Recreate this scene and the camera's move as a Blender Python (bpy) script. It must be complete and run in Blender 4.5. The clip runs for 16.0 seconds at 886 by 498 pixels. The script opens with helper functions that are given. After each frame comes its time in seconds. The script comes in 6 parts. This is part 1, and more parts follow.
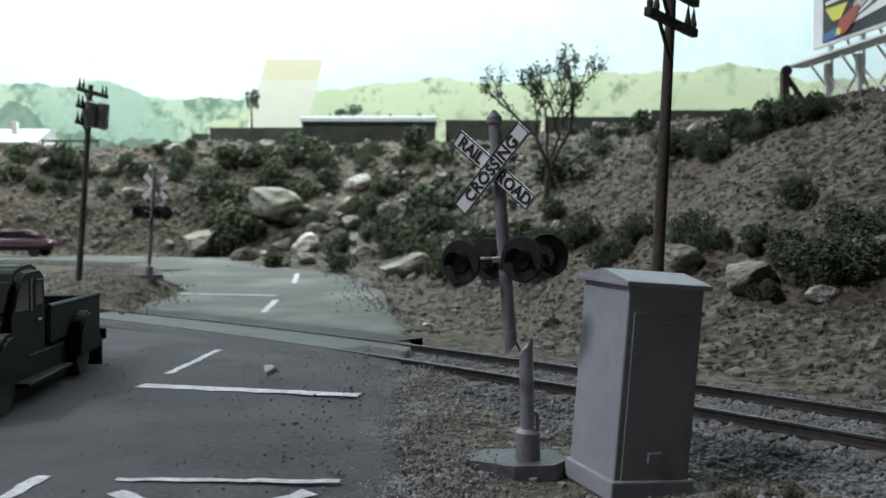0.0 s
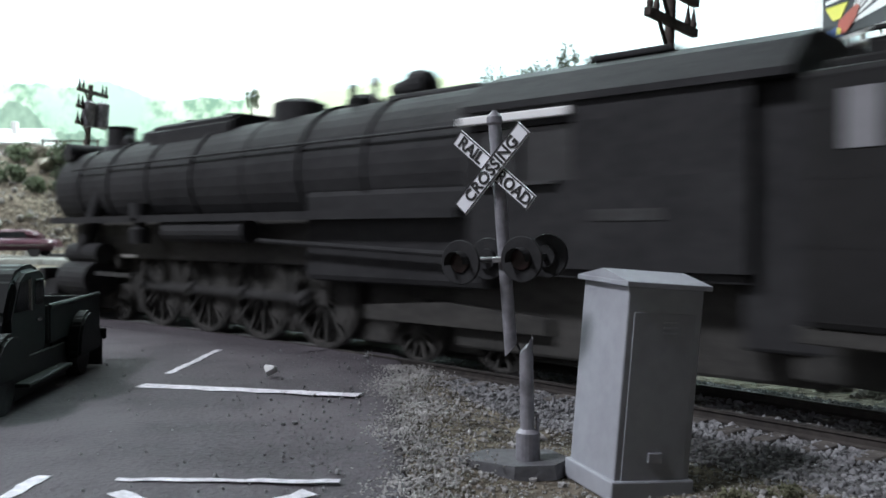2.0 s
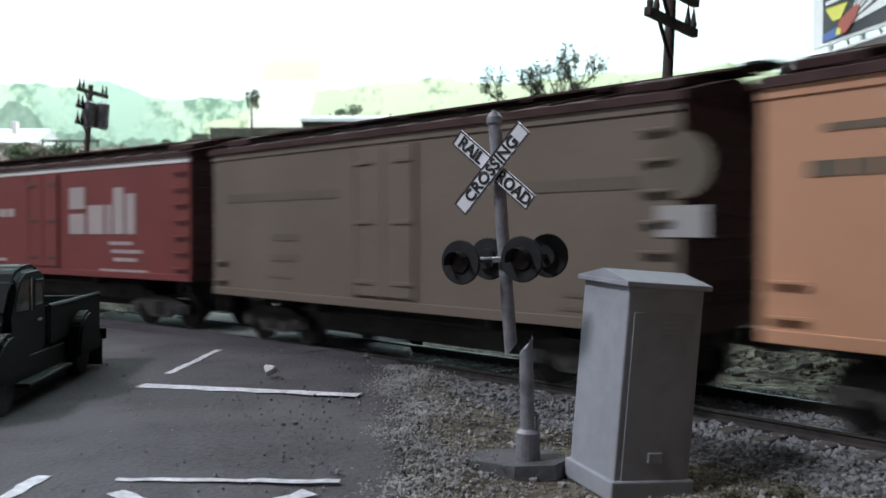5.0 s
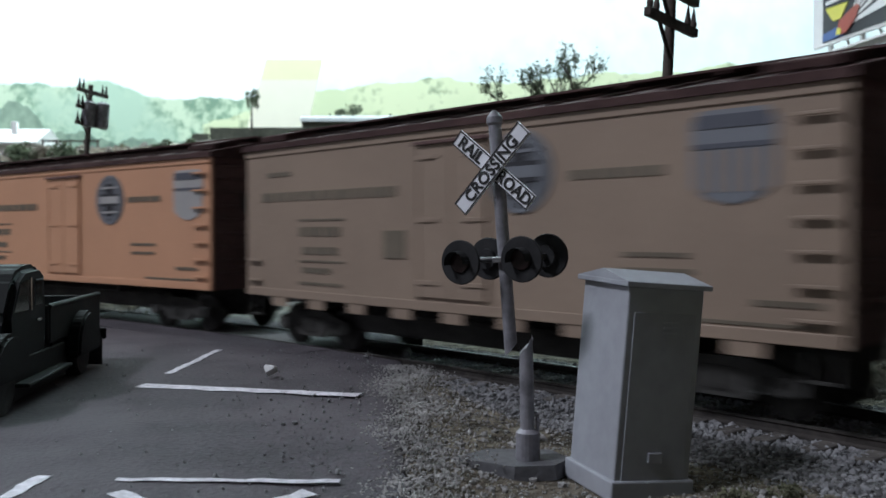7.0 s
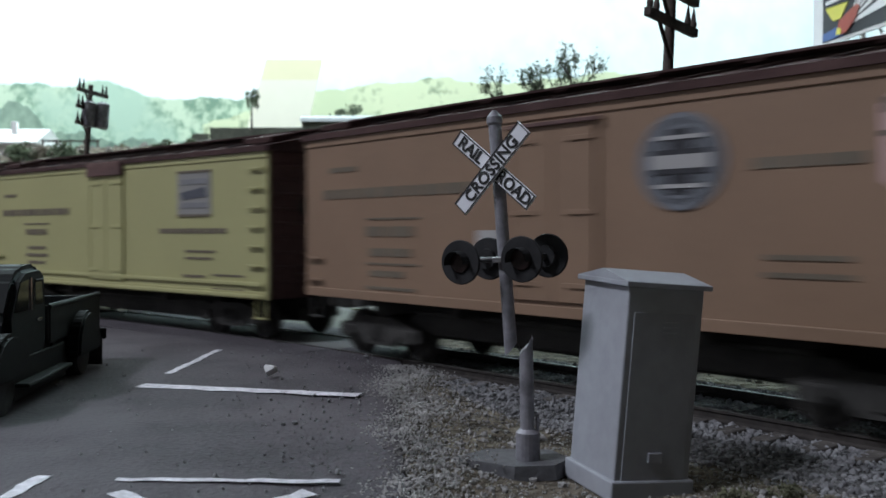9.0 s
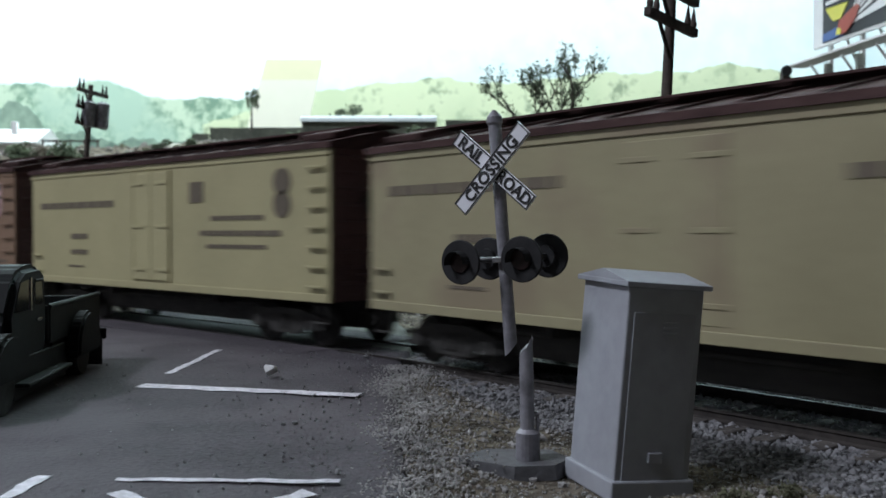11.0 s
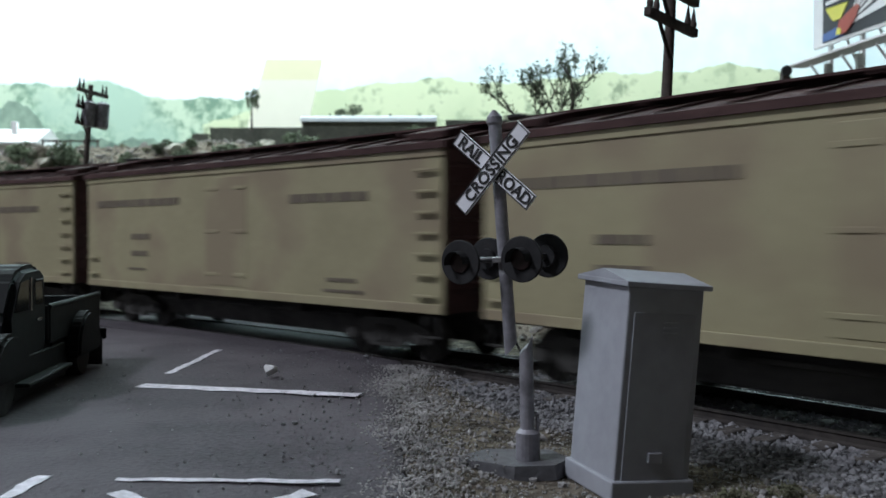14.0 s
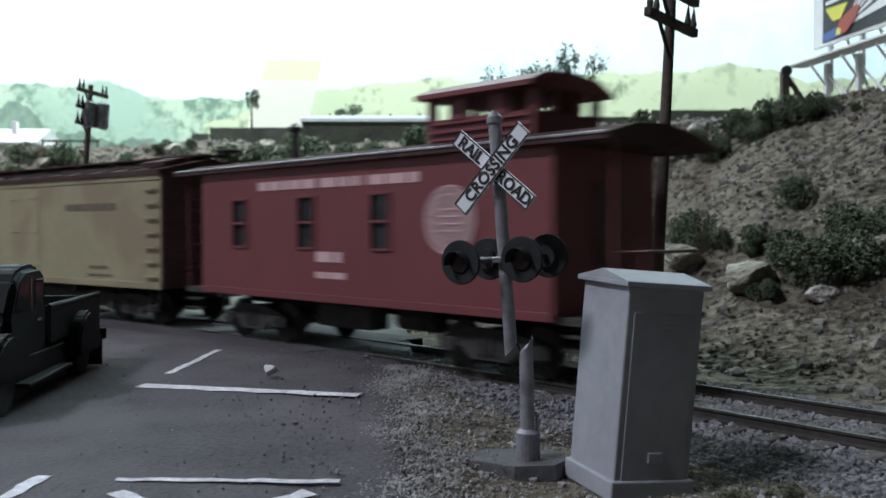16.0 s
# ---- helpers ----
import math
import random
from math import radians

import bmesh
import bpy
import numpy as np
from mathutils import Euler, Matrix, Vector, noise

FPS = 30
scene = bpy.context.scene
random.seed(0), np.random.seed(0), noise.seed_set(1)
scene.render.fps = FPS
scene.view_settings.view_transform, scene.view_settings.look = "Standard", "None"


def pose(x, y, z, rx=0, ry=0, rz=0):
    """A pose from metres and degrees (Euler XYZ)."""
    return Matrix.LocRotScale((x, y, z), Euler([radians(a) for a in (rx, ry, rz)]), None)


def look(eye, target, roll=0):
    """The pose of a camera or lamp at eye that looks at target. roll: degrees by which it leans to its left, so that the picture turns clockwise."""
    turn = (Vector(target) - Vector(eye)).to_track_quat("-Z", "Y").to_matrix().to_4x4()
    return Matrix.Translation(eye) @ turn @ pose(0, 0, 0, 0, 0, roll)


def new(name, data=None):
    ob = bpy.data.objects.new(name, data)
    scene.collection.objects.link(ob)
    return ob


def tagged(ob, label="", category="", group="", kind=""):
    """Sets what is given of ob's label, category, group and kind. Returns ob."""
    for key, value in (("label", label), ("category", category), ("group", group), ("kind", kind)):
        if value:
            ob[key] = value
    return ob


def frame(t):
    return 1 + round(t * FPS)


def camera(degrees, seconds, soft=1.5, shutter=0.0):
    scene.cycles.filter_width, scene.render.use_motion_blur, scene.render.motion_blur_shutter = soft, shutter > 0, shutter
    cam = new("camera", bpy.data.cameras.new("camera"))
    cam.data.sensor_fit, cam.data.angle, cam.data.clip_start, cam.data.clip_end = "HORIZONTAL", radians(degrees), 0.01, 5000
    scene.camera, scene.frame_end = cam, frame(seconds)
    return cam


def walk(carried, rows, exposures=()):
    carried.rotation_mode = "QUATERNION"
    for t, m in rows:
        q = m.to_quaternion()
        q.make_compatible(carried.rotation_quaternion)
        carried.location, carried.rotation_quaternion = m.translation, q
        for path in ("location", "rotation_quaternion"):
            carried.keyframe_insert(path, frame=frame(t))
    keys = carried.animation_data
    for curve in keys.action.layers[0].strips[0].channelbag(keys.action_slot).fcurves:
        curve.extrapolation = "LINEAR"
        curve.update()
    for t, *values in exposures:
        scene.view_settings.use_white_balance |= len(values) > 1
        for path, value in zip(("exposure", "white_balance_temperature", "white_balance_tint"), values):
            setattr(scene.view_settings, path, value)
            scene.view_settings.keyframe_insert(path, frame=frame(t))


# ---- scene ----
# A model railway in 1:87: lengths below are in metres of the full-size original, K brings them to the model's true size.
K = 1 / 87.0
EYE = (0, 0, 2.258 * K)

EXPOSURES = [(t, e, 6180 if t < 6 else 5980, 8) for t, e in ((0, 0), (.5, .08), (1.0, .3), (1.5, .55), (2.0, .75), (3.0, .88), (3.5, .8), (4.0, .72), (4.2, .68), (6.3, .2), (9.0, .16), (14.5, .16), (16, .24))]

cam = camera(53.7, 16.0, 1.5, 0.7)
view = look(EYE, (0, 1.0, EYE[2] - math.tan(radians(1.066))))
cam.data.dof.use_dof, cam.data.dof.focus_distance, cam.data.dof.aperture_fstop = True, 10.6 * K, 74
walk(cam, [(0, view), (16, view)], EXPOSURES)

# ---- light: fluorescent tubes over the back of the layout, in a closed room ----
world = bpy.data.worlds.new("room_air")
world.use_nodes = True
world.node_tree.nodes["Background"].inputs["Color"].default_value = (0.62, 0.68, 0.80, 1)
world.node_tree.nodes["Background"].inputs["Strength"].default_value = 0.02
scene.world = world


def tube(name, eye, target, size, watts, colour):
    data = bpy.data.lights.new(name, "AREA")
    data.shape, data.size, data.size_y, data.energy, data.color = "RECTANGLE", size[0] * K, size[1] * K, watts, colour
    ob = new(name, data)
    ob.matrix_world = look([v * K for v in eye], [v * K for v in target])
    return ob


tube("tube_lamp_left", (-38, 70, 66), (-38, 88, 42), (100, 8), 15.5, (0.92, 1.0, 0.96))
tube("tube_lamp_right", (42, 72, 66), (42, 90, 52), (80, 8), 9.5, (0.92, 1.0, 0.96))
# made-up low fill from the left, no window there; brightens the train's sides
tube("window_light", (-205, 0, 55), (0, 15, 4), (70, 80), 4.2, (0.95, 0.92, 1.0))
tube("ceiling_lamp", (-86, -26, 116), (-2, 12, 0), (34, 14), 15.6, (0.95, 0.93, 1.0))


# ---- materials ----
def surface(name, c1, c2, rough=0.75, metal=0.0, grain=14.0, blotch=1.2, bump=0.25, c3=None, spread=0.5, low=0.35, high=0.65, wide=0.25, relief=0.05, gloss=0.5):
    """Two colours mixed by coarse and fine noise, with a third in patches, and a fine relief."""
    m = bpy.data.materials.new(name)
    m.use_nodes = True
    nt = m.node_tree
    n, l = nt.nodes, nt.links
    bsdf = n["Principled BSDF"]
    co = n.new("ShaderNodeTexCoord")
    mp = n.new("ShaderNodeMapping")
    mp.inputs["Scale"].default_value = (87, 87, 87)
    info, shift = n.new("ShaderNodeObjectInfo"), n.new("ShaderNodeVectorMath")
    shift.operation = "MULTIPLY_ADD"
    shift.inputs[1].default_value = (1, 1, 1)
    l.new(co.outputs["Object"], shift.inputs[0])
    l.new(info.outputs["Random"], shift.inputs[2])
    l.new(shift.outputs["Vector"], mp.inputs["Vector"])
    big, fine = n.new("ShaderNodeTexNoise"), n.new("ShaderNodeTexNoise")
    big.inputs["Scale"].default_value, big.inputs["Detail"].default_value = blotch, 5
    fine.inputs["Scale"].default_value, fine.inputs["Detail"].default_value = grain, 4
    for t in (big, fine):
        l.new(mp.outputs["Vector"], t.inputs["Vector"])
    mix = n.new("ShaderNodeMath")
    mix.operation = "MULTIPLY_ADD"
    mix.inputs[1].default_value = spread
    half = n.new("ShaderNodeMath")
    half.operation = "MULTIPLY"
    half.inputs[1].default_value = 1 - spread
    l.new(big.outputs["Fac"], half.inputs[0])
    l.new(fine.outputs["Fac"], mix.inputs[0])
    l.new(half.outputs[0], mix.inputs[2])
    ramp = n.new("ShaderNodeValToRGB")
    ramp.color_ramp.elements[0].position, ramp.color_ramp.elements[0].color = low, (*c1, 1)
    ramp.color_ramp.elements[1].position, ramp.color_ramp.elements[1].color = high, (*c2, 1)
    l.new(mix.outputs[0], ramp.inputs["Fac"])
    colour = ramp.outputs["Color"]
    if c3:
        patch = n.new("ShaderNodeTexNoise")
        patch.inputs["Scale"].default_value, patch.inputs["Detail"].default_value = wide, 6
        l.new(mp.outputs["Vector"], patch.inputs["Vector"])
        cut = n.new("ShaderNodeValToRGB")
        cut.color_ramp.elements[0].position, cut.color_ramp.elements[1].position = 0.48, 0.62
        l.new(patch.outputs["Fac"], cut.inputs["Fac"])
        over = n.new("ShaderNodeMix")
        over.data_type = "RGBA"
        l.new(cut.outputs["Color"], over.inputs[0])
        l.new(colour, over.inputs[6])
        over.inputs[7].default_value = (*c3, 1)
        colour = over.outputs[2]
    l.new(colour, bsdf.inputs["Base Color"])
    bsdf.inputs["Specular IOR Level"].default_value = gloss
    bsdf.inputs["Roughness"].default_value, bsdf.inputs["Metallic"].default_value = rough, metal
    if bump:
        b = n.new("ShaderNodeBump")
        b.inputs["Strength"].default_value, b.inputs["Distance"].default_value = bump, relief * K
        l.new(fine.outputs["Fac"], b.inputs["Height"])
        l.new(b.outputs["Normal"], bsdf.inputs["Normal"])
    return m


def paint(name, c, rough=0.55, dirt=0.75, grain=9.0, bump=0.08, metal=0.0, blotch=0.7):
    """Weathered paint: the colour and a dirtier, darker version of it in soft patches."""
    return surface(name, tuple(v * dirt for v in c), c, rough, metal, grain, blotch, bump, None, 0.3, 0.3, 0.62)


EARTH = surface("earth", (0.052, 0.045, 0.034), (0.205, 0.183, 0.140), 0.95, 0, 3.6, 0.9, 1.0, (0.132, 0.112, 0.086), 0.66, 0.40, 0.62, 0.14, 0.35, 0.2)
ASPHALT = surface("asphalt", (0.036, 0.031, 0.036), (0.077, 0.067, 0.076), 0.92, 0, 16.0, 0.8, 0.6, (0.092, 0.081, 0.090), 0.6, 0.36, 0.64, 0.35)
ASPHALT_PALE = surface("pale_asphalt", (0.085, 0.086, 0.078), (0.165, 0.165, 0.148), 0.95, 0, 9.0, 0.6, 0.5, (0.20, 0.20, 0.18), 0.5, 0.3, 0.7, 0.22)
CONCRETE = surface("crossing_concrete", (0.10, 0.102, 0.10), (0.165, 0.168, 0.162), 0.9, 0, 12, 1.2, 0.3)
LINE_WHITE = surface("road_line_white", (0.36, 0.34, 0.37), (0.78, 0.75, 0.80), 0.8, 0, 14, 3, 0.2)
LINE_FAINT = surface("road_line_worn", (0.10, 0.10, 0.104), (0.20, 0.20, 0.20), 0.85, 0, 9, 3, 0.2)
BALLAST = surface("ballast_stone", (0.066, 0.066, 0.07), (0.29, 0.29, 0.295), 0.95, 0, 3.5, 0.9, 0.4, None, 0.6, 0.3, 0.66)
BALLAST_BED = surface("ballast_bed_grit", (0.05, 0.049, 0.05), (0.19, 0.187, 0.186), 0.95, 0, 14.0, 2.5, 1.0, None, 0.7, 0.38, 0.62, relief=0.2)
RUBBLE = surface("rubble_stone", (0.062, 0.058, 0.051), (0.26, 0.248, 0.222), 0.95, 0, 2.0, 0.5, 0.4, None, 0.5, 0.3, 0.7)
CLOD = surface("earth_clods", (0.040, 0.033, 0.025), (0.135, 0.113, 0.086), 0.95, 0, 3.0, 0.6, 0.4, None, 0.5, 0.3, 0.7)
VERGE = surface("verge_stone", (0.10, 0.097, 0.092), (0.42, 0.41, 0.395), 0.95, 0, 4.0, 0.8, 0.4, None, 0.6, 0.3, 0.68)
ROCK = surface("boulder_rock", (0.12, 0.118, 0.09), (0.44, 0.43, 0.36), 0.92, 0, 5.0, 1.1, 1.0, (0.19, 0.175, 0.14), 0.5, 0.34, 0.60, 0.8, 0.3, 0.2)
ROCK_PALE = surface("boulder_rock_pale", (0.27, 0.25, 0.22), (0.66, 0.63, 0.58), 0.92, 0, 5.0, 1.1, 1.0, None, 0.5, 0.34, 0.58, 0.25, 0.3, 0.2)
LEAF = surface("foam_foliage", (0.036, 0.052, 0.031), (0.118, 0.146, 0.086), 0.95, 0, 6.0, 1.5, 0.3)
LEAF_DRY = surface("foam_foliage_dry", (0.06, 0.065, 0.035), (0.16, 0.16, 0.10), 0.95, 0, 6.0, 1.5, 0.3)
TWIG = surface("twig_bark", (0.035, 0.03, 0.026), (0.10, 0.085, 0.07), 0.9, 0, 12, 3, 0.5)
POLE_WOOD = surface("pole_wood", (0.030, 0.024, 0.020), (0.085, 0.066, 0.055), 0.85, 0, 10, 1.5, 0.5)
TIE_WOOD = surface("tie_wood", (0.045, 0.041, 0.037), (0.12, 0.108, 0.096), 0.9, 0, 9, 1.6, 0.6)
RAIL_RUST = surface("rail_rust", (0.025, 0.022, 0.02), (0.06, 0.052, 0.046), 0.7, 0.3, 8, 1, 0.3)
RAIL_BRIGHT = surface("rail_head", (0.05, 0.047, 0.044), (0.10, 0.096, 0.09), 0.5, 0.5, 8, 0.6, 0.1)
SILVER = surface("silver_paint", (0.15, 0.145, 0.16), (0.30, 0.295, 0.32), 0.5, 0.25, 8, 2, 0.15)
GREY_PAINT = surface("grey_cabinet_paint", (0.27, 0.28, 0.305), (0.33, 0.34, 0.37), 0.6, 0, 6, 1.0, 0.12)
BASE_GREY = surface("base_grey", (0.07, 0.07, 0.075), (0.12, 0.12, 0.127), 0.7, 0, 10, 2, 0.3)
BLACK = surface("black_paint", (0.013, 0.013, 0.013), (0.028, 0.028, 0.028), 0.5, 0, 9, 1.0, 0.15)
LOCO_BLACK = surface("engine_black", (0.020, 0.020, 0.021), (0.038, 0.038, 0.039), 0.75, 0, 6, 0.8, 0.2, gloss=0.15)
TENDER_BLACK = surface("tender_black", (0.016, 0.0157, 0.0157), (0.025, 0.0245, 0.0245), 0.8, 0, 6, 0.6, 0.1, gloss=0.15)
DARK_STEEL = surface("dark_steel", (0.03, 0.03, 0.03), (0.075, 0.075, 0.075), 0.5, 0.5, 8, 1, 0.1)
STEEL = surface("steel", (0.28, 0.28, 0.28), (0.50, 0.50, 0.50), 0.35, 0.8, 8, 1, 0.1)
CHROME = surface("chrome", (0.6, 0.6, 0.6), (0.8, 0.8, 0.8), 0.15, 1.0, 8, 1, 0.02)
WHITE = paint("white_paint", (0.78, 0.78, 0.77), 0.6, 0.88)
SIGN_WHITE = paint("sign_white", (0.86, 0.87, 0.90), 0.55, 0.92)
LETTER_GREY = paint("lettering_grey", (0.22, 0.22, 0.23), 0.7, 0.75)
LETTER_DARK = paint("lettering_dark", (0.145, 0.12, 0.085), 0.7, 0.75)
EMBLEM_SILVER = paint("emblem_silver", (0.27, 0.265, 0.25), 0.6, 0.8)
EMBLEM_GREY = paint("emblem_grey", (0.17, 0.18, 0.20), 0.6, 0.85)
LETTER_PALE = paint("lettering_pale", (0.44, 0.38, 0.365), 0.7, 0.85)
ROOF_BROWN = surface("roof_brown", (0.045, 0.028, 0.027), (0.10, 0.062, 0.058), 0.95, 0, 7, 0.9, 0.3, gloss=0.1)
END_BROWN = surface("end_brown", (0.075, 0.040, 0.036), (0.13, 0.068, 0.060), 0.75, 0, 7, 0.9, 0.2)
UNDER = surface("weathered_underframe", (0.030, 0.030, 0.028), (0.068, 0.065, 0.060), 0.9, 0, 8, 1.2, 0.3, gloss=0.2)
RED_CAR = paint("red_reefer_paint", (0.19, 0.036, 0.032), 0.55, 0.86)
CABOOSE_RED = paint("caboose_red", (0.160, 0.038, 0.041), 0.6, 0.82)
TAN_BROWN = paint("tan_brown_paint", (0.165, 0.130, 0.098), 0.65, 0.82)
ORANGE = paint("orange_paint", (0.55, 0.29, 0.165), 0.6, 0.9)
TAN_ORANGE = paint("weathered_orange_paint", (0.275, 0.205, 0.15), 0.65, 0.84)
ORANGE_BROWN = paint("faded_orange_brown_paint", (0.235, 0.150, 0.094), 0.65, 0.86)
YELLOW = paint("yellow_paint", (0.385, 0.37, 0.17), 0.55, 0.92)
PALE_YELLOW = paint("pale_yellow_paint", (0.42, 0.385, 0.21), 0.6, 0.85)
TAN = surface("weathered_cream_paint", (0.265, 0.24, 0.138), (0.352, 0.322, 0.190), 0.65, 0, 7, 0.5, 0.08, (0.25, 0.207, 0.13), 0.3, 0.3, 0.65, 0.5)
EMBLEM_BLUE = paint("emblem_blue", (0.075, 0.08, 0.10), 0.6, 0.85)
EMBLEM_PALE = paint("emblem_pale", (0.38, 0.37, 0.36), 0.6, 0.85)
EMBLEM_RED = paint("emblem_red", (0.30, 0.10, 0.11), 0.6, 0.85)
EMBLEM_PINK = paint("emblem_pink", (0.62, 0.42, 0.42), 0.6, 0.85)
TRUCK_PAINT = surface("dark_green_truck_paint", (0.005, 0.0062, 0.006), (0.010, 0.0122, 0.0116), 0.62, 0.0, 6, 1, 0.05, gloss=0.14)
MAROON = surface("maroon_car_paint", (0.050, 0.013, 0.026), (0.08, 0.022, 0.040), 0.3, 0, 6, 1, 0.03)
RUBBER = surface("rubber", (0.012, 0.012, 0.012), (0.028, 0.028, 0.028), 0.8, 0, 8, 1, 0.2)
GLASS_DARK = surface("dark_window_glass", (0.018, 0.02, 0.022), (0.035, 0.04, 0.043), 0.12, 0, 4, 1, 0.0)
LENS_RED = surface("red_lens", (0.014, 0.004, 0.004), (0.026, 0.005, 0.005), 0.35, 0, 6, 1, 0.0)
SKY_PAINT = surface("painted_sky", (0.46, 0.60, 0.64), (0.72, 0.78, 0.79), 0.9, 0, 0.5, 0.03, 0.0, None, 0.2, 0.35, 0.65)
HILL_GREEN = surface("painted_hills_green", (0.15, 0.25, 0.18), (0.45, 0.56, 0.43), 0.9, 0, 1.5, 0.4, 0.0, (0.34, 0.47, 0.38), 0.5, 0.40, 0.54, 0.13)
HILL_YELLOW = surface("painted_hills_yellow", (0.24, 0.30, 0.20), (0.53, 0.60, 0.41), 0.9, 0, 1.2, 0.3, 0.0, (0.47, 0.55, 0.37), 0.42, 0.38, 0.48, 0.13)
HILL_GREY = surface("painted_trees_grey", (0.10, 0.16, 0.13), (0.26, 0.36, 0.28), 0.9, 0, 1.1, 0.3, 0.0)
BOARD_DARK = surface("dark_board", (0.055, 0.062, 0.050), (0.10, 0.11, 0.085), 0.9, 0, 3, 0.5, 0.4)
NOTE_YELLOW = paint("note_yellow", (0.82, 0.80, 0.55), 0.8, 0.96)
NOTE_WHITE = paint("note_white", (0.86, 0.86, 0.72), 0.8, 0.97)
PLASTER = surface("room_plaster", (0.23, 0.23, 0.228), (0.29, 0.29, 0.285), 0.9, 0, 0.5, 0.05, 0.1)
BILL_BLACK = paint("billboard_black", (0.02, 0.02, 0.025), 0.6, 0.8)
BILL_BLUE = paint("billboard_blue", (0.06, 0.12, 0.32), 0.6, 0.8)
BILL_RED = paint("billboard_red", (0.42, 0.08, 0.05), 0.6, 0.7)
BILL_YELLOW = paint("billboard_yellow", (0.75, 0.72, 0.10), 0.6, 0.9)


# ---- building blocks ----
def P(x, y, z, rx=0, ry=0, rz=0):
    """A pose from full-size metres and degrees."""
    return pose(x * K, y * K, z * K, rx, ry, rz)


def mesh_of(name, bm, material, smooth_shade=False):
    bmesh.ops.scale(bm, vec=(K, K, K), verts=bm.verts)
    me = bpy.data.meshes.new(name)
    bm.to_mesh(me)
    bm.free()
    me.materials.append(material)
    if smooth_shade:
        me.shade_smooth()
    return me


def piece(name, me, parent=None, m=None, label=""):
    ob = new(name, me)
    if parent:
        ob.parent = parent
    if m is not None:
        ob.matrix_basis = m
    return tagged(ob, label)


def part(name, bm, material, parent, label="", m=None, round_shade=False):
    """One mesh object under a thing or a part."""
    return piece(name, mesh_of(name, bm, material, round_shade), parent, m, label)


def thing(name, label, category, m=None, group="", kind=""):
    ob = new(name)
    ob.empty_display_size = 0.005
    if m is not None:
        ob.matrix_basis = m
    return tagged(ob, label, category, group, kind)


def box(bm, c, s, m=None, bevel=0.0, taper=None):
    """A box round c of size s; taper: how much the top shrinks in x and y."""
    r = bmesh.ops.create_cube(bm, size=1)
    vs = r["verts"]
    for v in vs:
        k = taper if taper and v.co.z > 0 else (1, 1)
        v.co = Vector((c[0] + v.co.x * s[0] * k[0], c[1] + v.co.y * s[1] * k[1], c[2] + v.co.z * s[2]))
    if m:
        bmesh.ops.transform(bm, matrix=m, verts=vs)
    if bevel:
        es = list({e for v in vs for e in v.link_edges})
        bmesh.ops.bevel(bm, geom=es, offset=bevel, segments=2, affect="EDGES", profile=0.5)
    return bm


def rod(bm, p0, p1, r0, r1=None, seg=10):
    """A round bar from p0 to p1."""
    p0, p1 = Vector(p0), Vector(p1)
    d = p1 - p0
    m = Matrix.Translation((p0 + p1) / 2) @ d.to_track_quat("Z", "Y").to_matrix().to_4x4()
    bmesh.ops.create_cone(bm, cap_ends=True, segments=seg, radius1=r0, radius2=r0 if r1 is None else r1, depth=d.length, matrix=m)
    return bm


def lathe(bm, profile, axis="Z", seg=24, at=(0, 0, 0)):
    """A solid of revolution from (along, radius) pairs."""
    rings = []
    for a, r in profile:
        ring = []
        for i in range(seg):
            w = 2 * math.pi * i / seg
            c, s = r * math.cos(w), r * math.sin(w)
            p = {"Z": (c, s, a), "X": (a, c, s), "Y": (c, a, s)}[axis]
            ring.append(bm.verts.new(Vector(p) + Vector(at)))
        rings.append(ring)
    for a, b in zip(rings, rings[1:]):
        for i in range(seg):
            bm.faces.new((a[i], a[(i + 1) % seg], b[(i + 1) % seg], b[i]))
    bm.faces.new(rings[0][::-1])
    bm.faces.new(rings[-1])
    bmesh.ops.recalc_face_normals(bm, faces=bm.faces)
    return bm


def prism(bm, outline, y0, y1, axis="Y"):
    """An outline of (a, b) pairs pulled from y0 to y1: along Y it stands in the x-z plane, along X in y-z, along Z in x-y."""
    def at(a, b, w):
        return {"Y": (a, w, b), "X": (w, a, b), "Z": (a, b, w)}[axis]
    f = [bm.verts.new(at(a, b, y0)) for a, b in outline]
    g = [bm.verts.new(at(a, b, y1)) for a, b in outline]
    bm.faces.new(f)
    bm.faces.new(g[::-1])
    for i in range(len(f)):
        j = (i + 1) % len(f)
        bm.faces.new((f[i], g[i], g[j], f[j]))
    bmesh.ops.recalc_face_normals(bm, faces=bm.faces)
    return bm


def B():
    return bmesh.new()


def letters(name, text, size, material, parent, m, label="", squeeze=1.0, depth=0.012, bold=0.0, space=1.0):
    """Writing in the built-in font, centred, as a thin raised mesh; it reads along x and stands up along y of m."""
    c = bpy.data.curves.new(name, "FONT")
    c.body, c.size, c.align_x, c.align_y, c.extrude, c.resolution_u = text, size * K, "CENTER", "CENTER", depth * K, 3
    c.offset = bold * K
    c.space_character = space
    ob = new(name, c)
    ob.scale = (squeeze, 1, 1)
    bpy.context.view_layer.update()
    me = bpy.data.meshes.new_from_object(ob.evaluated_get(bpy.context.evaluated_depsgraph_get()))
    bpy.data.objects.remove(ob)
    me.transform(Matrix.Diagonal((squeeze, 1, 1, 1)))
    me.materials.clear()
    me.materials.append(material)
    return piece(name, me, parent, m, label)


# ---- the plan ----
TRACK_A, TRACK_K, TRACK_Y = 0.7792, 0.009868, 15.97


